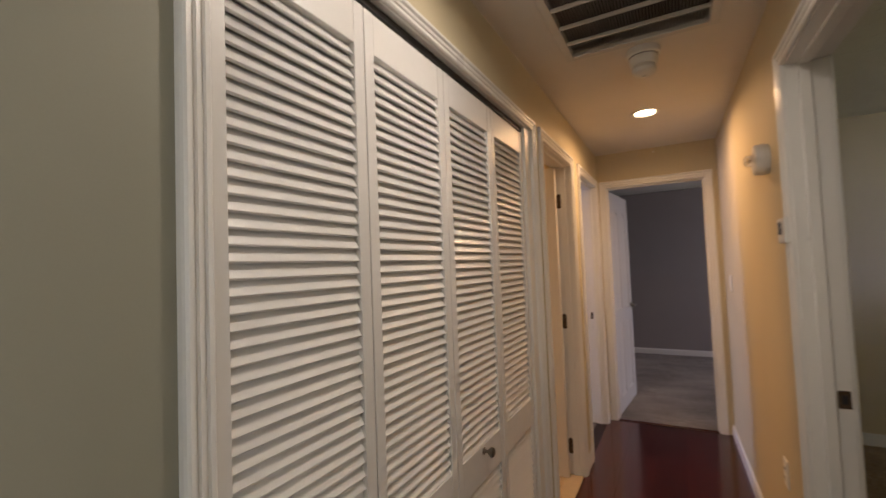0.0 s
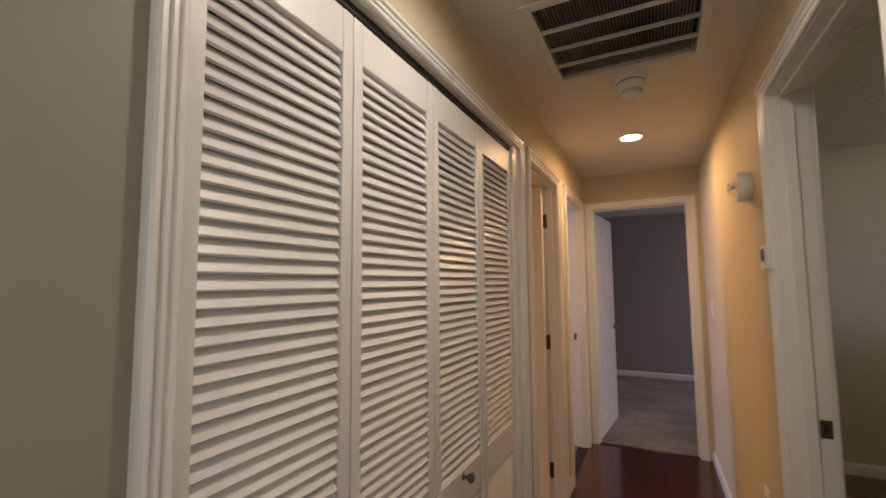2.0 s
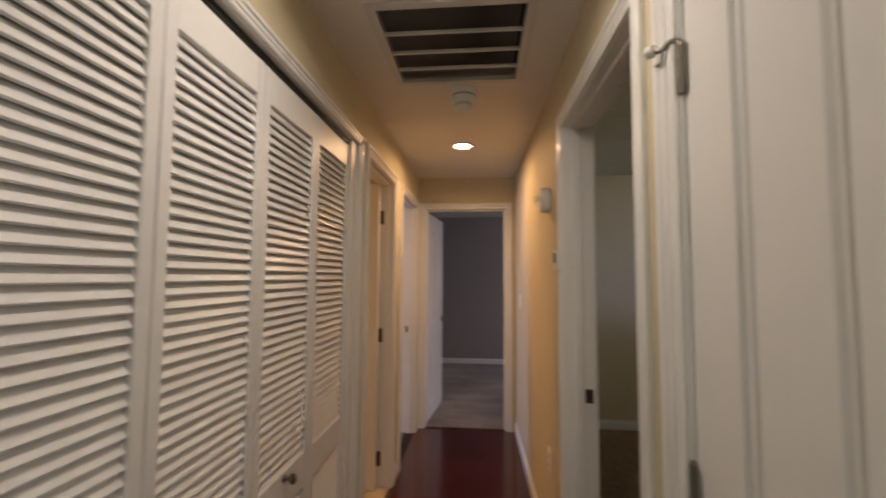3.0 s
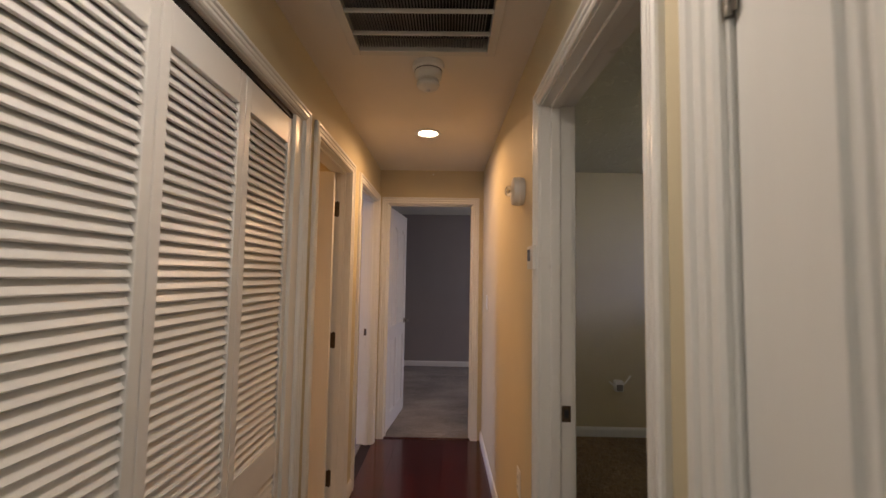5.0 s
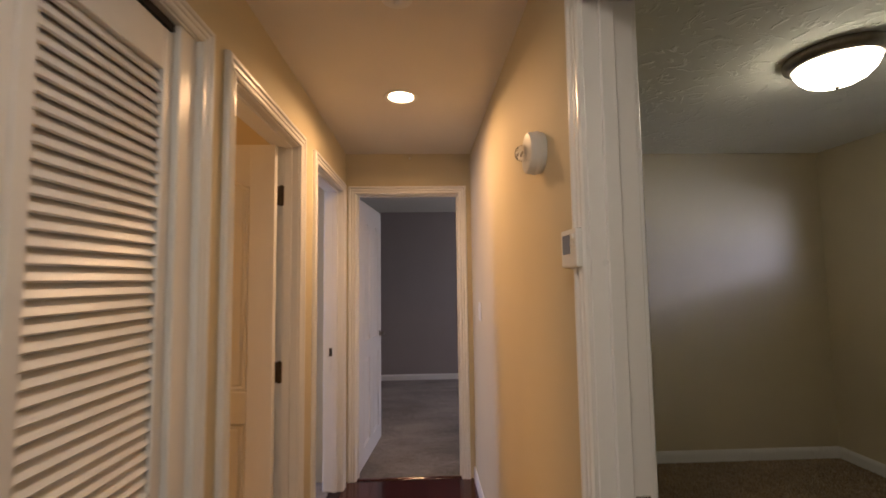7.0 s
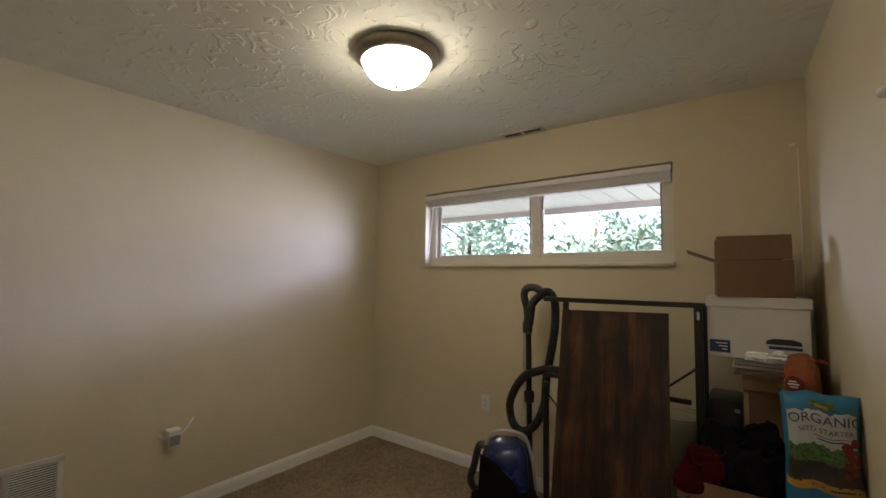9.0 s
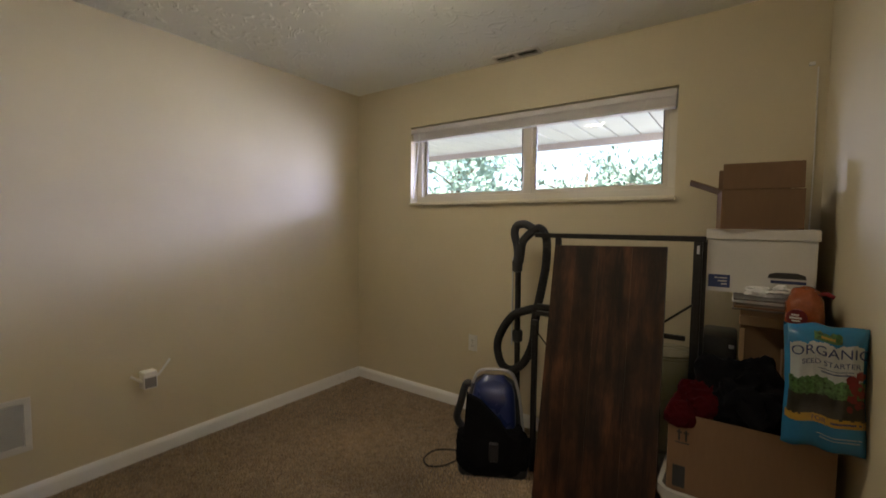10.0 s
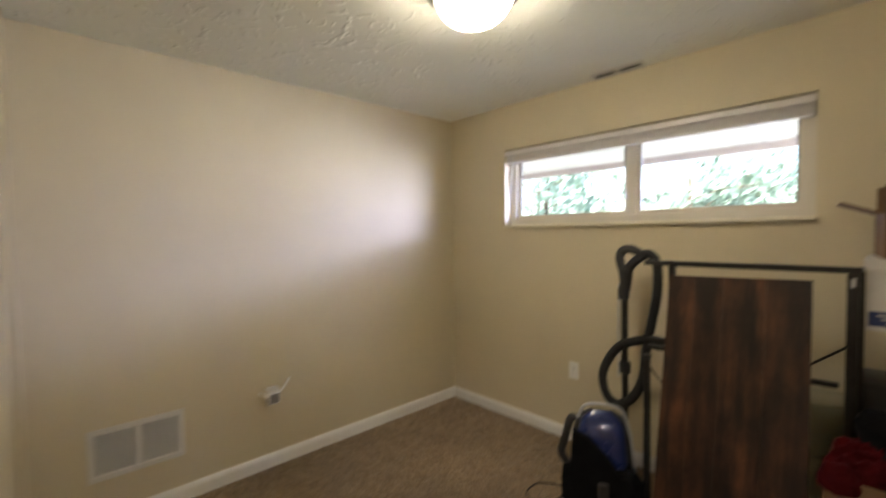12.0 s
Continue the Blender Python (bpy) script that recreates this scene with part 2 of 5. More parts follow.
# ---- mesh helpers ----
def finish(name, bm, mat, smooth=False):
    me = bpy.data.meshes.new(name)
    bmesh.ops.recalc_face_normals(bm, faces=bm.faces)
    bm.to_mesh(me)
    bm.free()
    me.materials.append(mat)
    if smooth:
        for p in me.polygons:
            p.use_smooth = True
        me.set_sharp_from_angle(angle=radians(38))
    return me


def part(name, bm, mat, parent=None, label="", m=None, smooth=False):
    """One mesh object, under a thing where one is given."""
    ob = new(name, bm if isinstance(bm, bpy.types.Mesh) else finish(name, bm, mat, smooth))
    if parent:
        ob.parent = parent
    if m is not None:
        ob.matrix_basis = m
    return tagged(ob, label)


def thing(name, m, label, category, group="", kind=""):
    ob = new(name)
    ob.matrix_basis = m
    ob.empty_display_size = 0.05
    return tagged(ob, label, category, group, kind)


def boxes(*bs, bevel=0.0, seg=1):
    bm = bmesh.new()
    for x0, x1, y0, y1, z0, z1 in bs:
        r = bmesh.ops.create_cube(bm, size=1)
        bmesh.ops.transform(bm, matrix=Matrix.LocRotScale(((x0 + x1) / 2, (y0 + y1) / 2, (z0 + z1) / 2), None, (abs(x1 - x0), abs(y1 - y0), abs(z1 - z0))), verts=r["verts"])
    if bevel:
        bmesh.ops.bevel(bm, geom=bm.edges[:], offset=bevel, segments=seg, affect="EDGES", profile=0.5)
    return bm


def lathe(profile, n=32, m=None):
    """Turned round z: (radius, height) pairs."""
    bm = bmesh.new()
    rings = []
    for r, z in profile:
        if r < 1e-5:
            rings.append([bm.verts.new((0, 0, z))])
        else:
            rings.append([bm.verts.new((r * math.cos(2 * math.pi * k / n), r * math.sin(2 * math.pi * k / n), z)) for k in range(n)])
    for a, b in zip(rings, rings[1:]):
        for k in range(n):
            j = (k + 1) % n
            f = [a[k % len(a)], a[j % len(a)], b[j % len(b)], b[k % len(b)]]
            f = list(dict.fromkeys(f))
            if len(f) > 2:
                bm.faces.new(f)
    if m is not None:
        bm.transform(m)
    return bm


def tube(points, r, n=10, closed=False, ribs=0.0):
    """A tube along points, capped."""
    bm = bmesh.new()
    pts = [Vector(p) for p in points]
    rings = []
    side = None
    for i, p in enumerate(pts):
        d = (pts[min(i + 1, len(pts) - 1)] - pts[max(i - 1, 0)]).normalized()
        if side is None:
            side = d.orthogonal().normalized()
        side = (side - d * side.dot(d)).normalized()
        up = d.cross(side)
        rr = r * (1 + ribs * (i % 2))
        rings.append([bm.verts.new(p + rr * (math.cos(2 * math.pi * k / n) * side + math.sin(2 * math.pi * k / n) * up)) for k in range(n)])
    for a, b in zip(rings, rings[1:]):
        for k in range(n):
            bm.faces.new((a[k], a[(k + 1) % n], b[(k + 1) % n], b[k]))
    bm.faces.new(rings[0])
    bm.faces.new(rings[-1])
    return bm


def spline(points, n):
    """Catmull-Rom through points, n steps a span."""
    p = [Vector(q) for q in points]
    p = [p[0] * 2 - p[1]] + p + [p[-1] * 2 - p[-2]]
    out = []
    for i in range(1, len(p) - 2):
        for k in range(n):
            t = k / n
            a, b, c, d = p[i - 1], p[i], p[i + 1], p[i + 2]
            out.append(0.5 * (2 * b + (c - a) * t + (2 * a - 5 * b + 4 * c - d) * t * t + (3 * b - a - 3 * c + d) * t ** 3))
    return out + [p[-2]]


def prism(outline, d0, d1):
    """An outline in u, z pushed from depth d0 to d1 along y."""
    bm = bmesh.new()
    a = [bm.verts.new((u, d0, z)) for u, z in outline]
    b = [bm.verts.new((u, d1, z)) for u, z in outline]
    bm.faces.new(a)
    bm.faces.new(b[::-1])
    n = len(outline)
    for k in range(n):
        bm.faces.new((a[k], a[(k + 1) % n], b[(k + 1) % n], b[k]))
    return bm


# ---- large structure ----
HALL_L, HALL_R, END = 0.0, 0.970, 4.0
CEIL_H, CEIL_B = 2.335, 2.365
T = 0.115
ROOM_W, ROOM_E, ROOM_N, ROOM_S = 1.062, 3.695, 4.11, 1.20
LEFT, RIGHT = pose(HALL_L, 0, 0, 0, 0, 90), pose(HALL_R, 0, 0, 0, 0, -89.2)
END_M = pose(0, END, 0)
SOUTH = pose(ROOM_E, ROOM_S, 0, 0, 0, 183.3) @ pose(ROOM_E, 0, 0)
DOOR_H = 2.03


def wall(name, m, u0, u1, height, thick, openings=(), mat=CREAM, label="cream painted wall"):
    """A wall with its face at v = 0 and its body behind; openings are (u0, u1, z0, z1)."""
    bs, u = [], u0
    for a, b, z0, z1 in sorted(openings):
        bs.append((u, a, 0, thick, 0, height))
        if z0 > 0:
            bs.append((a, b, 0, thick, 0, z0))
        if z1 < height:
            bs.append((a, b, 0, thick, z1, height))
        u = b
    bs.append((u, u1, 0, thick, 0, height))
    ob = part(name, boxes(*bs), mat, None, label, m)
    return tagged(ob, category="wall", kind="structure")


J = 0.018  # jamb board
CLOSET = (0.386, 1.926)
BATH = (2.20, 2.868)
STUDY = (3.165, 3.865)
BEDROOM = (1.010, 1.812)
LINEN = (0.052, 0.799)
ENDDOOR = (0.078, 0.818)


def hole(a, b, h=DOOR_H):
    return (a - J, b + J, 0, h + J)


def flip(o):
    return (-o[1], -o[0])


# near stretch wears the dimmed copy of the wall paint
wall("wall_left_near", LEFT, -0.6, 0.352, CEIL_H, T, mat=DIM_CREAM, label="hall wall beside the closet, its dimness put into a greyer paint")
wall("wall_left", LEFT, 0.352, END, CEIL_H, T, (hole(CLOSET[0], CLOSET[1] + 0.075, 2.035), hole(*BATH), hole(*STUDY)))
wall("wall_right", RIGHT, -END, 0.6, CEIL_B, T, (hole(*flip(BEDROOM)), hole(*flip(LINEN))))
wall("wall_end", END_M, -0.7, ROOM_W - 0.002, CEIL_B, 0.11, (hole(*ENDDOOR),))
WIN = (1.772, 3.543, 1.476, 2.040)
wall("wall_north", pose(0, ROOM_N, 0), ROOM_W - 0.045, ROOM_E, CEIL_B, 0.10)
wall("wall_east", pose(ROOM_E, 0, 0, 0, 0, -90), -ROOM_N - 0.1, -0.7, CEIL_B, 0.16, ((-WIN[1], -WIN[0], WIN[2], WIN[3]),))
WARD = (1.64, 2.365)
wall("wall_south", SOUTH, -ROOM_E - 0.01, -1.48, CEIL_B, T, (hole(*flip(WARD)),))
wall("wall_south_return", pose(1.478, 0, 0, 0, 0, 90), 0.98, 1.095, CEIL_B, 0.10)
wall("wall_south_entry", pose(0, 0.98, 0, 0, 0, 180), -1.48, -ROOM_W, CEIL_B, 0.08)
# end room, bath, study, closets; unseen living room added to close the hall
wall("wall_end_room_north", pose(0, 6.96, 0), -0.7, 3.75, 2.37, 0.1, mat=GREY_WALL, label="grey painted wall")
wall("wall_end_room_east", pose(3.70, 0, 0, 0, 0, -90), -7.06, -ROOM_N - 0.1, 2.37, 0.1, ((-6.4, -4.8, 0.95, 2.05),), GREY_WALL, "grey painted wall with a window opening")
wall("wall_end_room_west", pose(-0.7, 0, 0, 0, 0, 90), END, 7.06, 2.37, 0.1, mat=GREY_WALL, label="grey painted wall")
wall("wall_end_room_south", pose(0, ROOM_N + 0.1, 0), ROOM_W - 0.05, 3.70, 2.37, 0.006, mat=GREY_WALL, label="grey painted wall")
wall("wall_closet_back", pose(-0.78, 0, 0, 0, 0, 90), 0.2, 2.02, CEIL_H, 0.06)
wall("wall_closet_side_near", pose(0, 0.26, 0, 0, 0, 180), T, 0.78, CEIL_H, 0.06)
wall("wall_bath_near", pose(0, 2.09, 0, 0, 0, 180), T, 2.4, CEIL_H, 0.07)
wall("wall_bath_far", pose(0, 2.97, 0), -2.4, -T, CEIL_H, 0.08)
wall("wall_bath_back", pose(-2.34, 0, 0, 0, 0, 90), 2.09, 2.97, CEIL_H, 0.06)
wall("wall_study_far", pose(0, 4.115, 0), -3.3, -0.8, CEIL_H, 0.08)
wall("wall_study_back", pose(-3.24, 0, 0, 0, 0, 90), 3.05, 4.115, CEIL_H, 0.06, ((3.2, 3.9, 0.95, 2.05),))
wall("wall_linen_back", pose(1.45, 0, 0, 0, 0, -90), -0.90, 0.0, CEIL_H, 0.02)
wall("wall_living_south", pose(0, -4.0, 0, 0, 0, 180), -3.1, 2.5, 2.4, 0.1)
wall("wall_living_west", pose(-2.4, 0, 0, 0, 0, 90), -4.0, -0.6, 2.4, 0.1, ((-2.8, -1.2, 0.85, 2.15),))
wall("wall_living_east", pose(3.0, 0, 0, 0, 0, -90), 0.6, 4.0, 2.4, 0.1, ((1.2, 2.8, 0.85, 2.15),))
wall("wall_living_north_a", pose(0, -0.6, 0), -2.5, -0.001, 2.4, 0.1)
wall("wall_living_north_b", pose(0, -0.6, 0), HALL_R + 0.001, 3.1, 2.4, 0.1)


def slab(name, mat, label, *bs, category="floor"):
    return tagged(part(name, boxes(*bs), mat, None, label), category=category, kind="structure")


slab("ceiling_hall", CEIL, "off-white smooth hall ceiling", (-0.05, 0.218, -0.6, END, CEIL_H, CEIL_H + 0.08), (0.768, HALL_R, -0.6, END, CEIL_H, CEIL_H + 0.08),
     (0.218, 0.768, -0.6, 0.835, CEIL_H, CEIL_H + 0.08), (0.218, 0.768, 0.965, 1.415, CEIL_H, CEIL_H + 0.08), (0.218, 0.40, 0.835, 0.965, CEIL_H, CEIL_H + 0.08), (0.53, 0.768, 0.835, 0.965, CEIL_H, CEIL_H + 0.08), (0.218, 0.768, 1.995, 2.945, CEIL_H, CEIL_H + 0.08), (0.218, 0.768, 3.075, END, CEIL_H, CEIL_H + 0.08),
     (0.218, 0.40, 2.945, 3.075, CEIL_H, CEIL_H + 0.08), (0.53, 0.768, 2.945, 3.075, CEIL_H, CEIL_H + 0.08), category="ceiling")
slab("ceiling_bedroom", STOMP, "white stomp-textured bedroom ceiling", (HALL_R - 0.0, ROOM_E + 0.16, 0.7, ROOM_N + 0.1, CEIL_B, CEIL_B + 0.08), category="ceiling")
slab("ceiling_end_room", STOMP, "white textured ceiling", (-0.8, 3.8, END + 0.0, 7.06, 2.375, 2.46), category="ceiling")
slab("ceiling_left_rooms", CEIL, "white painted ceiling", (-3.3, -0.05, 0.2, END + 0.2, CEIL_H + 0.004, CEIL_H + 0.08), category="ceiling")
slab("ceiling_living", CEIL, "white painted ceiling", (-2.5, 3.1, -4.1, -0.5, 2.42, 2.5), category="ceiling")
slab("ceiling_linen", CEIL, "white painted ceiling", (HALL_R, 1.6, -0.6, 0.7, CEIL_B + 0.004, CEIL_B + 0.08), category="ceiling")
hall_floor = slab("floor_hall", material("dark_underlay", (0.02, 0.008, 0.007), 0.6), "red cherry laminate plank floor", (HALL_L - T, HALL_R + T, -0.6, END + 0.02, -0.08, -0.006))
slab("floor_bedroom", CARPET, "brown cut-pile carpet", (HALL_R + 0.07, ROOM_E + 0.1, 0.7, ROOM_N + 0.05, -0.07, 0.016))
slab("floor_end_room", CARPET_GREY, "grey-beige cut-pile carpet", (-0.75, 3.75, END + 0.022, 7.0, -0.07, 0.006))
slab("floor_study", CARPET_GREY, "grey-beige carpet", (-3.3, -T + 0.03, 3.05, 4.12, -0.07, 0.004))
bath_floor = slab("floor_bath", GROUT, "beige ceramic tile floor", (-2.4, -T + 0.04, 2.09, 2.97, -0.07, -0.002))
slab("floor_living", CARPET, "brown carpet", (-2.5, 3.1, -4.1, -0.6, -0.07, 0.0))
slab("floor_closets", CARPET, "brown carpet", (-0.8, -T + 0.03, 0.2, 2.02, -0.07, 0.0), (HALL_R + 0.05, 1.45, -0.6, 0.7, -0.07, 0.0))

# ---- casings, jambs, door leaves ----
PROFILE = [(0.004, 0.0), (0.004, 0.009), (0.009, 0.0135), (0.017, 0.0135), (0.020, 0.0095), (0.024, 0.0095), (0.027, 0.0145), (0.035, 0.0155), (0.038, 0.0115), (0.042, 0.0115), (0.046, 0.0185), (0.055, 0.0195), (0.060, 0.0165), (0.062, 0.011), (0.062, 0.0)]


def casing(parent, u0, u1, h, v, out, wide=1.0):
    """Three mitred lengths of moulded casing round an opening; v is the wall face, out the way it stands proud."""
    names = ("casing_leg", "casing_head", "casing_leg")
    for s in range(3):
        bm = bmesh.new()
        ends = []
        for e in (s, s + 1):
            row = []
            for o, p in [(o * wide, p) for o, p in PROFILE]:
                u, z = ((u0 - o, 0.0), (u0 - o, h + o), (u1 + o, h + o), (u1 + o, 0.0))[e]
                row.append(bm.verts.new((u, v + out * p, z)))
            ends.append(row)
        n = len(PROFILE)
        for k in range(n):
            bm.faces.new((ends[0][k], ends[0][(k + 1) % n], ends[1][(k + 1) % n], ends[1][k]))
        bm.faces.new(ends[0])
        bm.faces.new(ends[1][::-1])
        part(names[s], bm, WHITE, parent)


def doorway(m, u0, u1, h, thick, label, front=True, back=True, stop=0.055, wide=1.0):
    f = thing("door_frame", m, label, "door frame", kind="structure")
    part("jamb", boxes((u0 - J, u0, 0, thick, 0, h), bevel=0.001), WHITE, f)
    part("jamb", boxes((u1, u1 + J, 0, thick, 0, h), bevel=0.001), WHITE, f)
    part("head_jamb", boxes((u0 - J, u1 + J, 0, thick, h, h + J), bevel=0.001), WHITE, f)
    if stop:
        part("stop", boxes((u0, u0 + 0.011, stop, stop + 0.034, 0, h), bevel=0.002), WHITE, f)
        part("stop", boxes((u1 - 0.011, u1, stop, stop + 0.034, 0, h), bevel=0.002), WHITE, f)
        part("head_stop", boxes((u0 + 0.011, u1 - 0.011, stop, stop + 0.034, h - 0.011, h), bevel=0.002), WHITE, f)
    if front:
        casing(f, u0, u1, h, 0.0, -1, wide)
    if back:
        casing(f, u0, u1, h, thick, 1)
    return f


f_closet = doorway(LEFT, CLOSET[0], CLOSET[1] + 0.075, 2.035, T, "white moulded casing round the louvered closet", back=False, stop=0, wide=0.82)
f_bath = doorway(LEFT, *BATH, DOOR_H, T, "white moulded door frame of the bathroom", stop=0.03)
f_study = doorway(LEFT, *STUDY, DOOR_H, T, "white moulded door frame of a side room", stop=0.03)
f_bed = doorway(RIGHT, *flip(BEDROOM), DOOR_H, T, "white moulded door frame of the bedroom", stop=0.035)
f_linen = doorway(RIGHT, *flip(LINEN), DOOR_H, T, "white moulded door frame round a closed closet door", back=False, stop=0.045, wide=1.35)
f_end = doorway(END_M, *ENDDOOR, DOOR_H, 0.11, "white moulded door frame at the hall's end", stop=0.03)
f_ward = doorway(SOUTH, *flip(WARD), DOOR_H, T, "white moulded frame of the bedroom closet", back=False, stop=0.045)


def arch(u0, u1, z0, z1, rise, n=10):
    """A panel outline whose top swells up in the middle."""
    top = [(u1 + (u0 - u1) * k / n, z1 + rise * (1 - math.cos(2 * math.pi * k / n)) / 2) for k in range(n + 1)]
    return [(u0, z0), (u1, z0)] + top


def inset(outline, d):
    us, zs = [p[0] for p in outline], [p[1] for p in outline]
    cu, cz, w, h = (min(us) + max(us)) / 2, (min(zs) + max(zs)) / 2, (max(us) - min(us)) / 2, (max(zs) - min(zs)) / 2
    return [(cu + (u - cu) * (w - d) / w, cz + (z - cz) * (h - d) / h) for u, z in outline]


def panel_door(m, w, h, label, rows, rise=0.035, t=0.035, stile=0.115):
    """A moulded door: hinge edge at u = 0, face at v = 0 and t; rows are (z0, z1) of the panels."""
    d = thing("door_leaf", m, label, "door")
    mid = 0.10
    cols = ((stile, w / 2 - mid / 2), (w / 2 + mid / 2, w - stile))
    part("stile", boxes((0, stile, 0, t, 0.008, h), bevel=0.0015), DOORW, d)
    part("stile", boxes((w - stile, w, 0, t, 0.008, h), bevel=0.0015), DOORW, d)
    zs = [0.008] + [z for r in rows for z in r] + [h]
    for k in range(0, len(zs), 2):
        if k == len(zs) - 2:
            out = [(stile, h), (stile, zs[k])]
            for a, b in cols:
                out += [(u, z) for u, z in arch(a, b, zs[k] - 0.1, zs[k], rise)[:1:-1]]
            out += [(w - stile, zs[k]), (w - stile, h)]
            out = list(dict.fromkeys(out))
            part("top_rail", prism(out, 0.0, t), DOORW, d)
        else:
            part("rail", boxes((stile, w - stile, 0, t, zs[k], zs[k + 1])), DOORW, d)
    for z0, z1 in rows:
        part("mullion", boxes((w / 2 - mid / 2, w / 2 + mid / 2, 0, t, z0, z1)), DOORW, d)
    for (z0, z1) in rows:
        for a, b in cols:
            o0 = arch(a, b, z0, z1, rise if (z0, z1) == rows[-1] else 0.0)
            loops = ((o0, 0.0), (inset(o0, 0.003), 0.007), (inset(o0, 0.008), 0.009), (inset(o0, 0.013), 0.004), (inset(o0, 0.018), 0.004), (inset(o0, 0.023), 0.009), (inset(o0, 0.032), 0.003))
            bm = bmesh.new()
            for sgn in (0, 1):
                rings = [[bm.verts.new((u, v if not sgn else t - v, z)) for u, z in o] for o, v in loops]
                for r0, r1 in zip(rings, rings[1:]):
                    n = len(r0)
                    for k in range(n):
                        bm.faces.new((r0[k], r0[(k + 1) % n], r1[(k + 1) % n], r1[k]))
                bm.faces.new(rings[-1])
            part("panel", bm, DOORW, d)
    return d


def hinge(parent, m, mat=BRONZE, stop=False, w=0.030):
    """A butt hinge: barrel along z, two leaves; with a pin stop where there is one."""
    h = part("hinge", boxes((-w, -0.002, -0.0015, 0.0015, -0.045, 0.045), (0.002, w, -0.0015, 0.0015, -0.045, 0.045)), mat, parent, "", m)
    part("barrel", lathe([(0, -0.048), (0.0055, -0.048), (0.0065, -0.044), (0.0065, -0.0155), (0.0055, -0.0145), (0.0065, -0.0135), (0.0065, 0.0135), (0.0055, 0.0145), (0.0065, 0.0155), (0.0065, 0.044), (0.0045, 0.05), (0, 0.052)], 14), mat, h)
    for k in (-0.03, 0.0, 0.03) if w > 0.02 else ():
        part("screw", lathe([(0.004, 0), (0.0035, 0.0015), (0, 0.002)], 8, pose(0.016, -0.0015, k, 90)), mat, h)
    if stop:
        part("pin_stop", tube(spline([(0, 0, 0.05), (-0.012, -0.012, 0.056), (-0.030, -0.020, 0.050), (-0.048, -0.030, 0.056)], 5), 0.0048, 8), NICKEL, h, "nickel hinge-pin door stop")
        part("stop_screw", tube([(-0.018, 0.0, 0.035), (-0.066, -0.016, 0.036)], 0.0036, 8), NICKEL, h)
        part("rubber_tip", lathe([(0, -0.004), (0.010, -0.004), (0.012, 0.002), (0.012, 0.010), (0.009, 0.014), (0, 0.015)], 16, pose(-0.046, -0.030, 0.057, 90, 0, -60)), PLASTIC, h, "white rubber tip")
    return h


# leaf standing open into the end room
e_leaf = panel_door(pose(ENDDOOR[0] + 0.004, END + 0.112, 0, 0, 0, 84), 0.735, 2.02, "white four-panel door standing open, arched upper panels", ((0.14, 0.80), (0.93, 1.83)), stile=0.11)
for z in (0.235, 1.025, 1.80):
    hinge(e_leaf, pose(0.0, 0.035, z, 0, 0, 90))
lever = part("handle", lathe([(0, 0), (0.026, 0), (0.026, 0.006), (0.012, 0.01), (0.010, 0.04), (0, 0.042)], 18, pose(0.675, 0.0, 0.93, 90)), NICKEL, e_leaf, "nickel lever handle")
part("lever", tube(spline([(0.675, -0.045, 0.93), (0.65, -0.05, 0.93), (0.60, -0.048, 0.928), (0.565, -0.044, 0.926)], 5), 0.008, 10), NICKEL, lever)
# bathroom leaf, open against the far side
b_leaf = panel_door(pose(-T + 0.028, BATH[1] - 0.030, 0, 0, 0, 180), 0.66, 2.02, "white four-panel door standing open into the bathroom", ((0.14, 0.80), (0.93, 1.83)), stile=0.11)
for z in (0.19, 1.0, 1.80):
    hinge(f_bath, pose(BATH[1] - 0.002, 0.078, z, 0, 0, 90))
# closed closet doors
l_leaf = panel_door(RIGHT @ pose(-LINEN[1] + 0.004, 0.006, 0), 0.739, 2.02, "white moulded closet door, closed", ((0.14, 0.80), (0.93, 1.83)), stile=0.13)
for z, s in ((0.19, False), (1.04, False), (1.775, True)):
    hinge(l_leaf, pose(-0.002, -0.006, z), NICKEL, s, 0.013)
w_leaf = panel_door(SOUTH @ pose(-WARD[1] + 0.004, 0.006, 0), 0.712, 2.02, "white moulded bedroom closet door, closed", ((0.14, 0.80), (0.93, 1.83)), stile=0.11)
for z, s in ((0.19, False), (1.02, False), (1.76, True)):
    hinge(w_leaf, pose(-0.002, -0.006, z), NICKEL, s, 0.013)
for fr, u, v, z in ((f_study, STUDY[1], 0.075, 0.92), (f_bed, -BEDROOM[1], 0.095, 0.92)):
    s = -1 if fr is f_study else 1
    st = part("strike_plate", boxes((u + (0 if s > 0 else -0.002), u + (0.002 if s > 0 else 0), v - 0.02, v + 0.012, z - 0.028, z + 0.028), bevel=0.0005), BRONZE, fr, "bronze strike plate")
    part("latch_hole", boxes((u + 0.001 * s, u + 0.003 * s, v - 0.012, v + 0.004, z - 0.014, z + 0.014)), BLACK, st)

# ---- louvered bifold doors ----
def slat_mesh(w):
    bm = boxes((-w / 2, w / 2, -0.0164, 0.0164, -0.0036, 0.0036))
    bmesh.ops.bevel(bm, geom=[e for e in bm.edges if abs(e.verts[0].co.x - e.verts[1].co.x) > w / 2], offset=0.0010, segments=1, affect="EDGES")
    bm.transform(Matrix.Rotation(radians(SLAT_TILT), 4, "X"))
    return finish("slat", bm, LOUVER)


SLAT_TILT, PITCH = 60, 0.0275
LEAF_W = (CLOSET[1] - CLOSET[0] - 0.006) / 4
FACE = 0.016


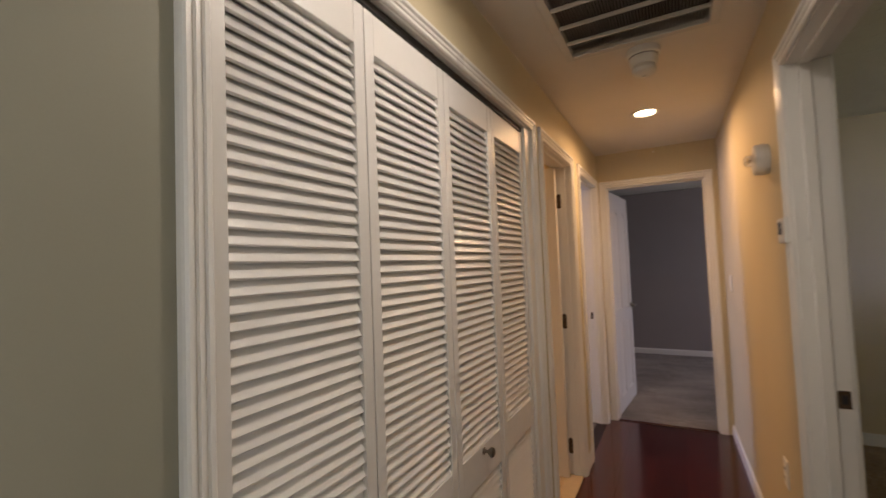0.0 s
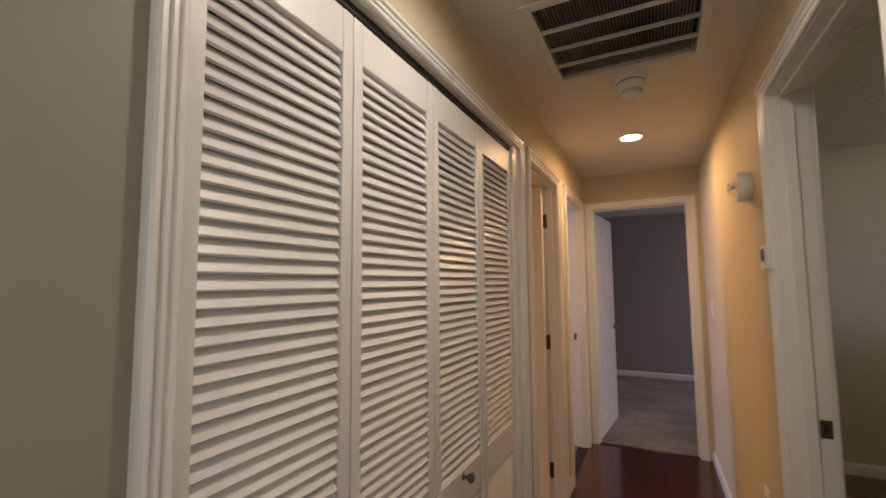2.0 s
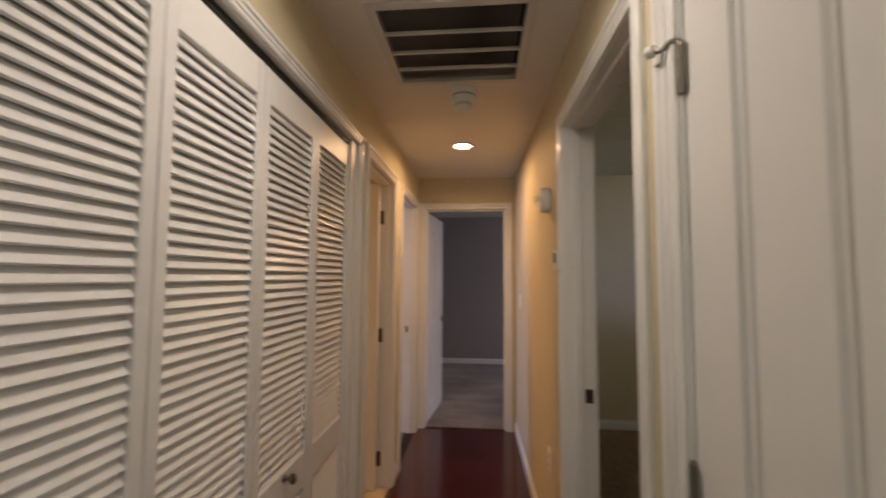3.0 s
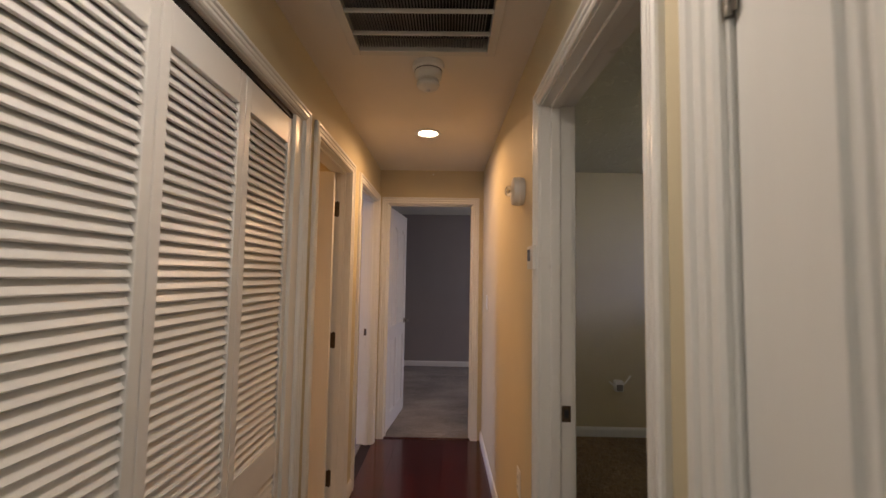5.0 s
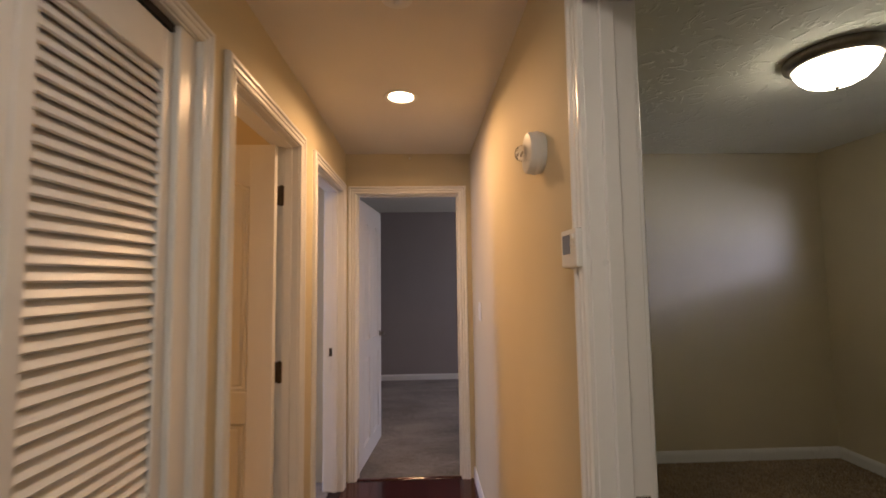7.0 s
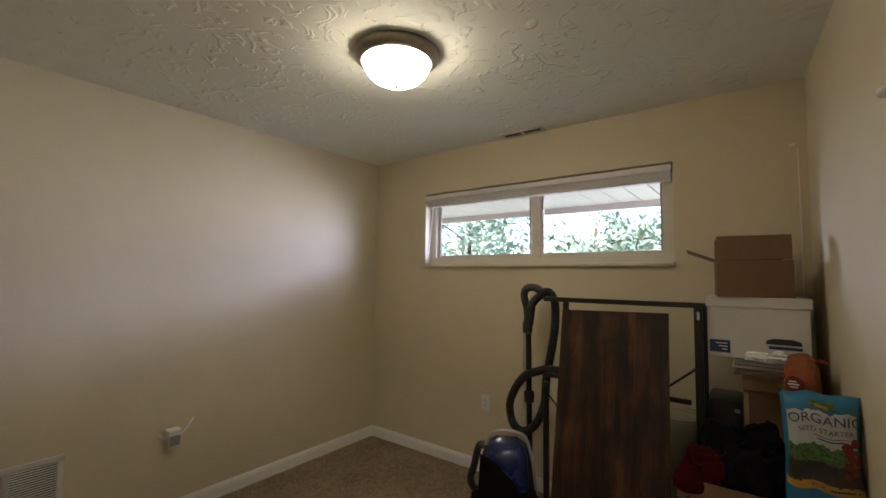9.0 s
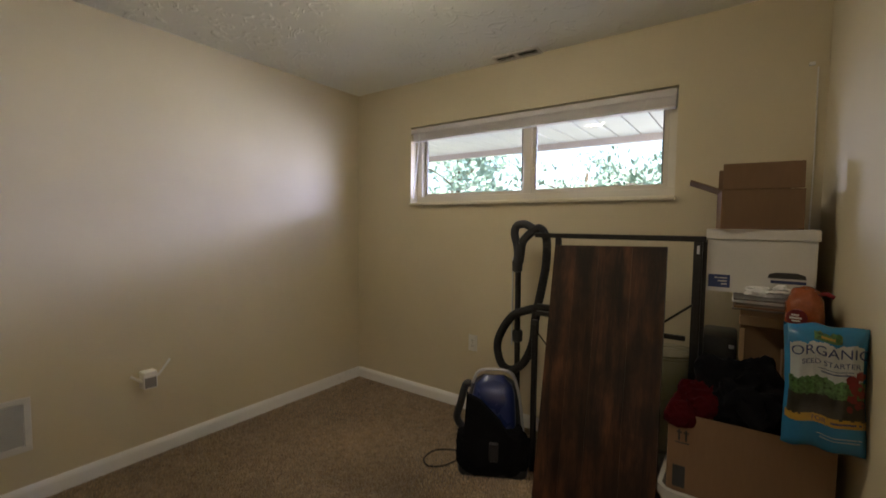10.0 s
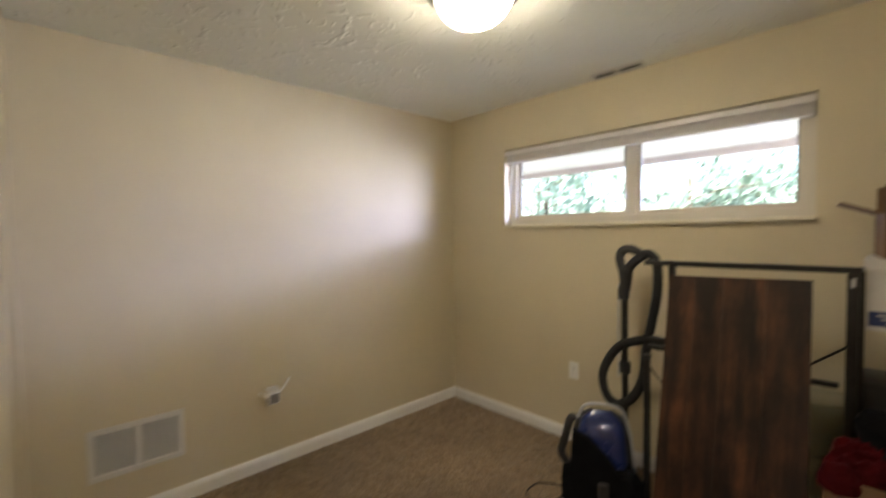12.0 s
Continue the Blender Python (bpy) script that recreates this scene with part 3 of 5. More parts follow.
def louver_leaf(u, label, knob):
    w = LEAF_W - 0.003
    d = thing("louvered_door", LEFT @ pose(u, FACE, 0), label, "bifold door", "louvered closet doors")
    st, t = 0.034, 0.028
    top, mid0, mid1, bot = 1.903, 0.663, 0.782, 0.16
    part("stile", boxes((0, st, 0, t, 0.012, 2.005), bevel=0.0025, seg=2), LOUVER, d)
    part("stile", boxes((w - st, w, 0, t, 0.012, 2.005), bevel=0.0025, seg=2), LOUVER, d)
    for a, b in ((0.012, bot), (mid0, mid1), (top, 2.005)):
        part("rail", boxes((st, w - st, 0.001, t - 0.001, a, b), bevel=0.0015), LOUVER, d)
    me = slat_mesh(w - 2 * st + 0.006)
    for z0, z1 in ((mid1, top), (bot, mid0)):
        n = round((z1 - z0) / PITCH)
        for k in range(n):
            part("slat", me, LOUVER, d, "", pose(w / 2, t / 2 + 0.001, z0 + (k + 0.5) * (z1 - z0) / n))
    if knob:
        part("knob", lathe([(0, 0), (0.012, 0), (0.012, 0.002), (0.006, 0.005), (0.0055, 0.014), (0.012, 0.020), (0.0165, 0.027), (0.016, 0.033), (0.010, 0.038), (0, 0.039)], 20, pose(w / 2, 0, 0.762, 90)), NICKEL, d, "round nickel knob", smooth=True)
    return d


for k in range(4):
    louver_leaf(CLOSET[0] + 0.004 + k * LEAF_W, "white louvered bifold closet door" + (" with a nickel knob" if k == 2 else ""), k == 2)
part("filler_board", boxes((CLOSET[1] + 0.001, CLOSET[1] + 0.075, 0.004, 0.06, 0, 2.035), bevel=0.002), WHITE, f_closet)
track = part("bifold_track", boxes((CLOSET[0], CLOSET[1], 0.018, 0.05, 2.015, 2.034)), BLACK_METAL, f_closet, "dark metal track")

# ---- hall fixtures ----
def return_grille():
    g = thing("return_air_grille", pose(0.493, 1.705, CEIL_H), "large white ceiling return-air grille with a dark filter behind", "air vent")
    hx, hy = 0.272, 0.284
    part("filter", boxes((-hx, hx, -hy, hy, 0.05, 0.056)), VENTDARK, g, "dark filter")
    for b in ((-hx - 0.03, -hx + 0.006, -hy - 0.03, hy + 0.03), (hx - 0.006, hx + 0.03, -hy - 0.03, hy + 0.03), (-hx + 0.006, hx - 0.006, -hy - 0.03, -hy + 0.006), (-hx + 0.006, hx - 0.006, hy - 0.006, hy + 0.03)):
        part("frame", boxes((*b, -0.008, 0.004), bevel=0.003, seg=2), VENTMETAL, g)
    for x0, x1, y0, y1 in ((-hx, -hx + 0.004, -hy, hy), (hx - 0.004, hx, -hy, hy), (-hx, hx, -hy, -hy + 0.004), (-hx, hx, hy - 0.004, hy)):
        part("neck", boxes((x0, x1, y0, y1, 0.004, 0.05)), VENTMETAL, g)
    for k in range(3):
        part("bar", boxes((-hx, hx, -0.118 + 0.14 * k - 0.004, -0.118 + 0.14 * k + 0.004, -0.006, 0.01), bevel=0.0015), VENTMETAL, g)
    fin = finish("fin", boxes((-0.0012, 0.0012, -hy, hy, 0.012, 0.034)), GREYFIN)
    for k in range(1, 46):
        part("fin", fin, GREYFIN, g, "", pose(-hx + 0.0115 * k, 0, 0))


return_grille()


def smoke_detector():
    d = thing("smoke_detector", pose(0.510, 2.105, CEIL_H) @ Matrix.Diagonal((1, 1, 1.45, 1)), "round white smoke detector on the hall ceiling", "smoke detector")
    part("base", lathe([(0, 0), (0.070, 0), (0.072, -0.006), (0.070, -0.018), (0.062, -0.022), (0, -0.022)], 40), PLASTIC, d, smooth=True)
    part("body", lathe([(0.060, -0.022), (0.060, -0.034), (0.056, -0.046), (0.050, -0.050), (0, -0.050)], 40), PLASTIC, d, smooth=True)
    # the slot's shadow is put in as a duller material tone
    part("slot_ring", lathe([(0.047, -0.050), (0.047, -0.060), (0, -0.060)], 40), VENTMETAL, d, "recessed sensing slot in a shadow tone", smooth=True)
    part("seam", lathe([(0.0615, -0.0215), (0.0615, -0.0255), (0.058, -0.0255)], 40), GREYFIN, d, "grey seam")
    part("cap", lathe([(0.050, -0.060), (0.051, -0.064), (0.047, -0.072), (0.030, -0.080), (0, -0.082)], 40), PLASTIC, d, smooth=True)
    part("button", lathe([(0.010, -0.080), (0.010, -0.085), (0, -0.086)], 16), PLASTIC, d)


smoke_detector()


def downlight(y):
    d = thing("recessed_downlight", pose(0.465, y, CEIL_H), "lit round recessed downlight with a white trim", "ceiling light", "hall downlights")
    part("trim_ring", lathe([(0.062, 0.0), (0.084, -0.001), (0.088, -0.004), (0.084, -0.008), (0.066, -0.006), (0.060, 0.002), (0.060, 0.05), (0.064, 0.05), (0.064, 0.002)], 40), PLASTIC, d, smooth=True)
    part("bulb", lathe([(0, -0.004), (0.03, -0.002), (0.05, 0.006), (0.058, 0.02), (0.058, 0.03), (0, 0.04)], 32), BULB, d, "glowing frosted bulb", smooth=True)


for y, watts, tint in ((3.01, 4.7, (1.0, 0.57, 0.28)), (0.90, 2.8, (1.0, 0.86, 0.76))):
    downlight(y)
    spot = lamp("downlight_lamp", "AREA", pose(0.465, y, CEIL_H - 0.012), watts, tint, 0.11)
    spot.data.shape, spot.data.spread = "DISK", radians(165)


def strobe():
    s = thing("alarm_strobe", RIGHT @ pose(-2.156, 0, 1.781, 90), "round white alarm sounder with a clear strobe lens", "alarm")
    part("base", lathe([(0, 0), (0.060, 0), (0.062, 0.004), (0.062, 0.040), (0.058, 0.047), (0.046, 0.050), (0, 0.050)], 40), PLASTIC, s, smooth=True)
    part("ring", lathe([(0.0635, 0.014), (0.0650, 0.016), (0.0650, 0.024), (0.0635, 0.026), (0.0625, 0.02)], 40), PLASTIC, s, smooth=True)
    part("lens", lathe([(0.024, 0.050), (0.024, 0.062), (0.020, 0.074), (0.010, 0.080), (0, 0.081)], 24), CLEARLENS, s, "clear strobe lens", smooth=True)
    part("flash_tube", tube([(-0.012, 0, 0.06), (0.012, 0, 0.06)], 0.003, 8), NICKEL, s)


strobe()


def thermostat():
    t = thing("thermostat", RIGHT @ pose(-1.873, 0, 1.473), "white wall thermostat with a small grey display", "thermostat")
    part("backplate", boxes((-0.052, 0.052, -0.006, 0, -0.048, 0.045), bevel=0.002), PLASTIC, t)
    part("case", boxes((-0.050, 0.050, -0.028, -0.006, -0.044, 0.043), bevel=0.004, seg=2), PLASTIC, t)
    part("display", boxes((-0.034, 0.012, -0.0295, -0.028, -0.014, 0.030)), SCREEN, t, "grey display")
    for k in range(2):
        part("button", boxes((0.022, 0.038, -0.031, -0.028, 0.004 + 0.016 * k, 0.014 + 0.016 * k), bevel=0.001), PLASTIC, t)


thermostat()


def cover_plate(m, label, category, rocker):
    p = thing("wall_switch" if rocker else "power_outlet", m, label, category)
    part("plate", boxes((-0.035, 0.035, -0.006, 0, -0.057, 0.057), bevel=0.003, seg=2), PLASTIC, p)
    if rocker:
        part("rocker", boxes((-0.016, 0.016, -0.010, -0.006, -0.033, 0.033), bevel=0.002), PLASTIC, p)
    else:
        for z in (-0.02, 0.02):
            r = part("receptacle", boxes((-0.016, 0.016, -0.0085, -0.006, z - 0.014, z + 0.014), bevel=0.001), PLASTIC, p)
            part("slots", boxes((-0.007, -0.005, -0.0095, -0.008, z - 0.005, z + 0.005), (0.005, 0.007, -0.0095, -0.008, z - 0.005, z + 0.005)), BLACK, r)
    for z in (-0.046, 0.046) if rocker else (0.0,):
        part("screw", lathe([(0.003, 0), (0, 0.0012)], 8, pose(0, -0.006, z, 90)), NICKEL, p)


cover_plate(RIGHT @ pose(-3.58, 0, 1.20), "white wall switch on the cream hall wall", "light switch", True)
cover_plate(RIGHT @ pose(-2.21, 0, 0.50), "white power outlet low on the hall wall", "power outlet", False)
cover_plate(pose(ROOM_E, 2.975, 0.50, 0, 0, -90), "white power outlet under the bedroom window", "power outlet", False)

# hall end: a small hook in the ceiling
hk = thing("ceiling_hook", pose(0.468, 3.985, 2.30), "tiny pale nub above the end door", "hook")
part("nub", lathe([(0, 0), (0.008, 0), (0.008, 0.008), (0.003, 0.014), (0, 0.015)], 12, pose(0, 0.015, 0, 90)), PLASTIC, hk)


BASE_PROFILE = [(0, 0), (0.013, 0), (0.013, 0.060), (0.010, 0.072), (0.006, 0.080), (0.004, 0.085), (0, 0.085)]


def baseboard(m, u0, u1, label="white painted baseboard"):
    bm = bmesh.new()
    a = [bm.verts.new((u0, -v, z)) for v, z in BASE_PROFILE]
    b = [bm.verts.new((u1, -v, z)) for v, z in BASE_PROFILE]
    n = len(a)
    for k in range(n):
        bm.faces.new((a[k], a[(k + 1) % n], b[(k + 1) % n], b[k]))
    bm.faces.new(a)
    bm.faces.new(b[::-1])
    tagged(part("baseboard", bm, WHITE, None, label, m), category="baseboard", kind="structure")


C = 0.063
baseboard(RIGHT, -END, -BEDROOM[1] - C)
baseboard(RIGHT, -BEDROOM[0] + C, -LINEN[1] - 0.086)
baseboard(LEFT, CLOSET[1] + 0.075 + C, BATH[0] - C)
baseboard(LEFT, BATH[1] + C, STUDY[0] - C)
baseboard(LEFT, -0.6, CLOSET[0] - C)
baseboard(pose(0, ROOM_N, 0.018), ROOM_W - 0.03, ROOM_E)
baseboard(pose(ROOM_E, 0, 0.018, 0, 0, -90), -ROOM_N + 0.013, -ROOM_S)
baseboard(SOUTH @ pose(0, 0, 0.018), -ROOM_E + 0.013, -WARD[1] - C)
baseboard(pose(0, 6.96, 0), -0.7, 3.70)

# ---- bedroom window ----
def bedroom_window():
    y0, y1, z0, z1 = WIN
    w = thing("window_1", pose(ROOM_E, 0, 0), "wide high slider window with almond vinyl frame", "window", kind="structure")
    x0, x1 = 0.075, 0.125
    part("window_frame", boxes((x0, x1, y0, y0 + 0.05, z0 + 0.05, z1), bevel=0.003), VINYL, w)
    part("window_frame", boxes((x0, x1, y1 - 0.05, y1, z0 + 0.05, z1), bevel=0.003), VINYL, w)
    part("window_frame", boxes((x0, x1, y0, y1, z0, z0 + 0.05), bevel=0.003), VINYL, w)
    part("window_frame", boxes((x0, x1, y0 + 0.05, y1 - 0.05, z1 - 0.04, z1), bevel=0.003), VINYL, w)
    part("meeting_stile", boxes((x0 - 0.004, x1 - 0.01, 2.60, 2.655, z0 + 0.05, z1 - 0.04), bevel=0.003), VINYL, w)
    for a, b, x in ((y0 + 0.05, 2.60, 0.085), (2.655, y1 - 0.05, 0.105)):
        s = part("sash", boxes((x, x + 0.02, a, a + 0.022, z0 + 0.05, z1 - 0.04), (x, x + 0.02, b - 0.022, b, z0 + 0.05, z1 - 0.04), (x, x + 0.02, a + 0.022, b - 0.022, z0 + 0.05, z0 + 0.075), bevel=0.002), VINYL, w)
        p = part("pane", boxes((x + 0.008, x + 0.012, a + 0.02, b - 0.02, z0 + 0.07, z1 - 0.04)), PANE, s)
        p.visible_shadow = False
        for y in (a + 0.022, b - 0.028):
            part("gasket", boxes((x - 0.003, x + 0.014, y, y + 0.006, z0 + 0.075, z1 - 0.042)), GREYFIN, s)
    part("window_sill", boxes((-0.032, 0.075, y0 - 0.004, y1 - 0.004, z0 - 0.018, z0 + 0.004), bevel=0.004, seg=2), PAINTED_SILL, w, "cream painted sill")
    b = thing("window_blind", pose(ROOM_E, 0, 0), "white venetian blind pulled up to the top of the window", "blind")
    part("headrail", boxes((0.006, 0.060, y0 + 0.012, y1 - 0.012, z1 - 0.050, z1 - 0.014), bevel=0.002), BLIND, b)
    part("valance", boxes((-0.006, 0.002, y0 + 0.006, y1 - 0.004, z1 - 0.048, z1 - 0.013), bevel=0.003, seg=2), BLIND, b, "white valance strip")
    for y in (y0 + 0.006, y1 - 0.009):
        part("valance_return", boxes((0.0025, 0.030, y, y + 0.005, z1 - 0.048, z1 - 0.013)), BLIND, b)
    for k in range(9):
        z = z1 - 0.051 - 0.0042 * k
        part("slat", boxes((0.014 + 0.002 * (k % 2), 0.060, y0 + 0.012 + 0.002 * (k % 3), y1 - 0.012, z - 0.0028, z)), BLIND, b)
    part("bottom_rail", boxes((0.014, 0.062, y0 + 0.012, y1 - 0.012, z1 - 0.103, z1 - 0.089), bevel=0.003), BLIND, b)
    part("tilt_wand", tube([(0.012, y1 - 0.075, z1 - 0.05), (0.004, y1 - 0.02, z0 + 0.03)], 0.005, 8), PLASTIC, b, "white tilt wand")
    for y in (y1 - 0.12, 2.655, y0 + 0.15):
        part("ladder_tape", boxes((0.0105, 0.0125, y - 0.005, y + 0.005, z1 - 0.100, z1 - 0.050)), BLIND, b)


bedroom_window()

# ---- bedroom ceiling light, vents, wall items ----
def dome_light():
    d = thing("dome_ceiling_light", pose(2.385, 2.64, CEIL_B) @ Matrix.Diagonal((0.92, 0.92, 0.97, 1)), "lit frosted dome ceiling light with a brushed nickel pan", "ceiling light")
    part("pan", lathe([(0, 0), (0.196, 0), (0.200, -0.010), (0.196, -0.030), (0.178, -0.046), (0.166, -0.050), (0.160, -0.046), (0, -0.040)], 48), NICKEL, d, "brushed nickel pan", smooth=True)
    part("bowl", lathe([(0.160, -0.046), (0.156, -0.066), (0.142, -0.092), (0.116, -0.118), (0.080, -0.136), (0.040, -0.146), (0, -0.149)], 48), BOWL, d, "glowing frosted glass bowl", smooth=True)
    part("finial", lathe([(0, -0.149), (0.009, -0.149), (0.010, -0.155), (0.005, -0.163), (0, -0.165)], 16), NICKEL, d, "nickel finial", smooth=True)


dome_light()


def register(m, w, h, label, cells, gap=0.0105, tilt=35):
    r = thing("wall_register", m, label, "air vent")
    # dark sheet behind the slats puts in the duct's shade; no opening is cut
    part("backing", boxes((-w / 2 + 0.01, w / 2 - 0.01, -0.003, -0.001, -h / 2 + 0.01, h / 2 - 0.01)), VENTDARK, r, "dark sheet in place of the shaded opening")
    e = 0.026 if h > 0.15 else 0.014
    for b in ((-w / 2, w / 2, h / 2 - e, h / 2), (-w / 2, w / 2, -h / 2, -h / 2 + e), (-w / 2, -w / 2 + e, -h / 2 + e, h / 2 - e), (w / 2 - e, w / 2, -h / 2 + e, h / 2 - e)):
        part("frame", boxes((b[0], b[1], -0.010, 0, b[2], b[3]), bevel=0.002), VENTMETAL, r)
    for k in range(1, cells):
        u = -w / 2 + e + (w - 2 * e) * k / cells
        part("divider", boxes((u - 0.011, u + 0.011, -0.009, 0, -h / 2 + e, h / 2 - e), bevel=0.001), VENTMETAL, r)
    n = int((h - 2 * e) / gap)
    me = None
    for k in range(n):
        z = -h / 2 + e + (k + 0.5) * (h - 2 * e) / n
        if me is None:
            bm = boxes((-w / 2 + e, w / 2 - e, -0.004, 0.004, -0.0007, 0.0007))
            bm.transform(Matrix.Rotation(radians(tilt), 4, "X"))
            me = finish("slat", bm, VENTMETAL)
        part("slat", me, VENTMETAL, r, "", pose(0, -0.005, z))


register(pose(1.458, ROOM_N, 0.392), 0.40, 0.25, "white two-section wall register low on the wall", 2)
register(pose(3.635, 2.655, CEIL_B, 90, 0, 90), 0.30, 0.10, "small ceiling supply register near the window", 2, 0.030, 50)


def wall_jack():
    j = thing("wall_jack_box", pose(2.12, ROOM_N, 0.470), "small white wall box with two stiff bits of wire", "wall box")
    part("box", boxes((-0.034, 0.034, -0.062, 0, -0.05, 0.042), bevel=0.004, seg=2), PLASTIC, j)
    part("port", boxes((-0.027, 0.027, -0.065, -0.061, -0.043, 0.012)), GREYFIN, j, "grey socket face")
    part("wire", tube(spline([(0.03, -0.04, 0.0), (0.06, -0.045, 0.03), (0.105, -0.04, 0.085)], 5), 0.0065, 8), PLASTIC, j)
    part("wire", tube(spline([(-0.03, -0.04, -0.01), (-0.055, -0.045, 0.01), (-0.085, -0.045, 0.035)], 5), 0.0065, 8), PLASTIC, j)


wall_jack()
cable = thing("wall_cable", pose(ROOM_E, 1.235, 0), "thin white cable running down the wall beside the corner", "cable")
part("cord", tube(spline([(-0.006, 0, 0.8), (-0.006, 0.002, 1.2), (-0.006, -0.001, 1.6), (-0.006, 0.002, 2.02)], 6), 0.003, 6), PLASTIC, cable)
part("clip", boxes((-0.012, 0, 0.012, 0.034, 2.03, 2.045), bevel=0.002), PLASTIC, cable)

# ---- bedroom clutter ----
def vacuum():
    """Upright-standing canister cleaner with wand and hose."""
    v = thing("vacuum_cleaner", pose(3.19, 2.535, 0.004, 0, 0, -62), "blue and black canister vacuum cleaner standing on end", "vacuum cleaner")
    bm = boxes((-0.18, 0.18, -0.13, 0.13, 0.0, 0.13), bevel=0.035, seg=3)
    part("base", bm, BLACK, v, smooth=True)

    def shell(w0, w1, y0, y1, z0, z1, lean, mat, name, lab=""):
        bm = bmesh.new()
        rings = []
        for k in range(9):
            t = k / 8
            z = z0 + (z1 - z0) * t
            sh = math.sqrt(max(0.0, 1 - max(0.0, (t - 0.72) / 0.28) ** 2)) * 0.98 + 0.02
            w = (w0 + (w1 - w0) * t) * (0.45 + 0.55 * sh)
            row = []
            for j in range(20):
                a = 2 * math.pi * j / 20
                c, s = math.cos(a), math.sin(a)
                row.append(bm.verts.new((w * math.copysign(abs(c) ** 0.55, c), lean * t + (y0 + y1) / 2 + (y1 - y0) / 2 * sh * math.copysign(abs(s) ** 0.6, s), z)))
            rings.append(row)
        for r0, r1 in zip(rings, rings[1:]):
            for j in range(20):
                bm.faces.new((r0[j], r0[(j + 1) % 20], r1[(j + 1) % 20], r1[j]))
        bm.faces.new(rings[0])
        bm.faces.new(rings[-1])
        return part(name, bm, mat, v, lab, smooth=True)

    shell(0.165, 0.125, -0.10, 0.12, 0.10, 0.50, 0.03, BLACK, "body")
    shell(0.125, 0.105, -0.135, -0.02, 0.17, 0.525, 0.03, BLUE, "hood", "metallic blue hood")
    rim = [(-0.112, -0.02, 0.47), (-0.085, -0.02, 0.53), (-0.03, -0.02, 0.548), (0.05, -0.02, 0.545), (0.10, -0.02, 0.52), (0.128, -0.02, 0.44), (0.145, -0.02, 0.34), (0.156, -0.02, 0.22)]
    part("rim", tube(spline(rim, 4), 0.0085, 10), SILVER, v, "silver rim")
    cv = bmesh.new()
    bmesh.ops.create_icosphere(cv, subdivisions=5, radius=1)
    for q in cv.verts:
        p = q.co.copy()
        k = 1 + 0.10 * noise.noise(p * 2.2) + 0.09 * (1 - 2 * abs(noise.noise(p * 4.1))) + 0.03 * noise.noise(p * 10)
        q.co = Vector((math.copysign(abs(p.x) ** 0.6, p.x) * 0.175 * k, -0.10 + math.copysign(abs(p.y) ** 0.7, p.y) * 0.055 * k, 0.155 + math.copysign(abs(p.z) ** 0.6, p.z) * 0.125 * k))
    part("cover", cv, DARKCLOTH, v, "black fabric cover", smooth=True)
    part("flap", prism([(-0.150, 0.20), (0.120, 0.20), (0.03, 0.33), (-0.06, 0.42), (-0.135, 0.46)], -0.155, -0.120), DARKCLOTH, v, "black fabric flap")
    part("handle", tube(spline([(-0.12, -0.03, 0.47), (-0.150, -0.03, 0.46), (-0.175, -0.03, 0.36), (-0.195, -0.03, 0.28), (-0.16, -0.03, 0.22)], 5), 0.020, 10), BLACK, v)
    for sx in (-1, 1):
        part("wheel", lathe([(0, -0.02), (0.045, -0.02), (0.055, -0.012), (0.055, 0.012), (0.045, 0.02), (0, 0.02)], 24, pose(sx * 0.165, 0.07, 0.055, 0, 90, 0)), RUBBER, v, smooth=True)
    part("latch", boxes((-0.02, 0.03, -0.172, -0.148, 0.12, 0.22), bevel=0.008), BLACK, v)


vacuum()
cord = thing("extension_cord", pose(0, 0, 0.030), "thin black power cord looped on the carpet", "cord")
part("cord", tube(spline([(3.13, 2.70, 0.03), (3.16, 2.79, 0.0), (3.10, 2.86, 0), (3.00, 2.86, 0), (2.955, 2.80, 0), (2.99, 2.74, 0), (3.06, 2.71, 0.0), (3.10, 2.68, 0.02)], 8), 0.0045, 8), RUBBER, cord)


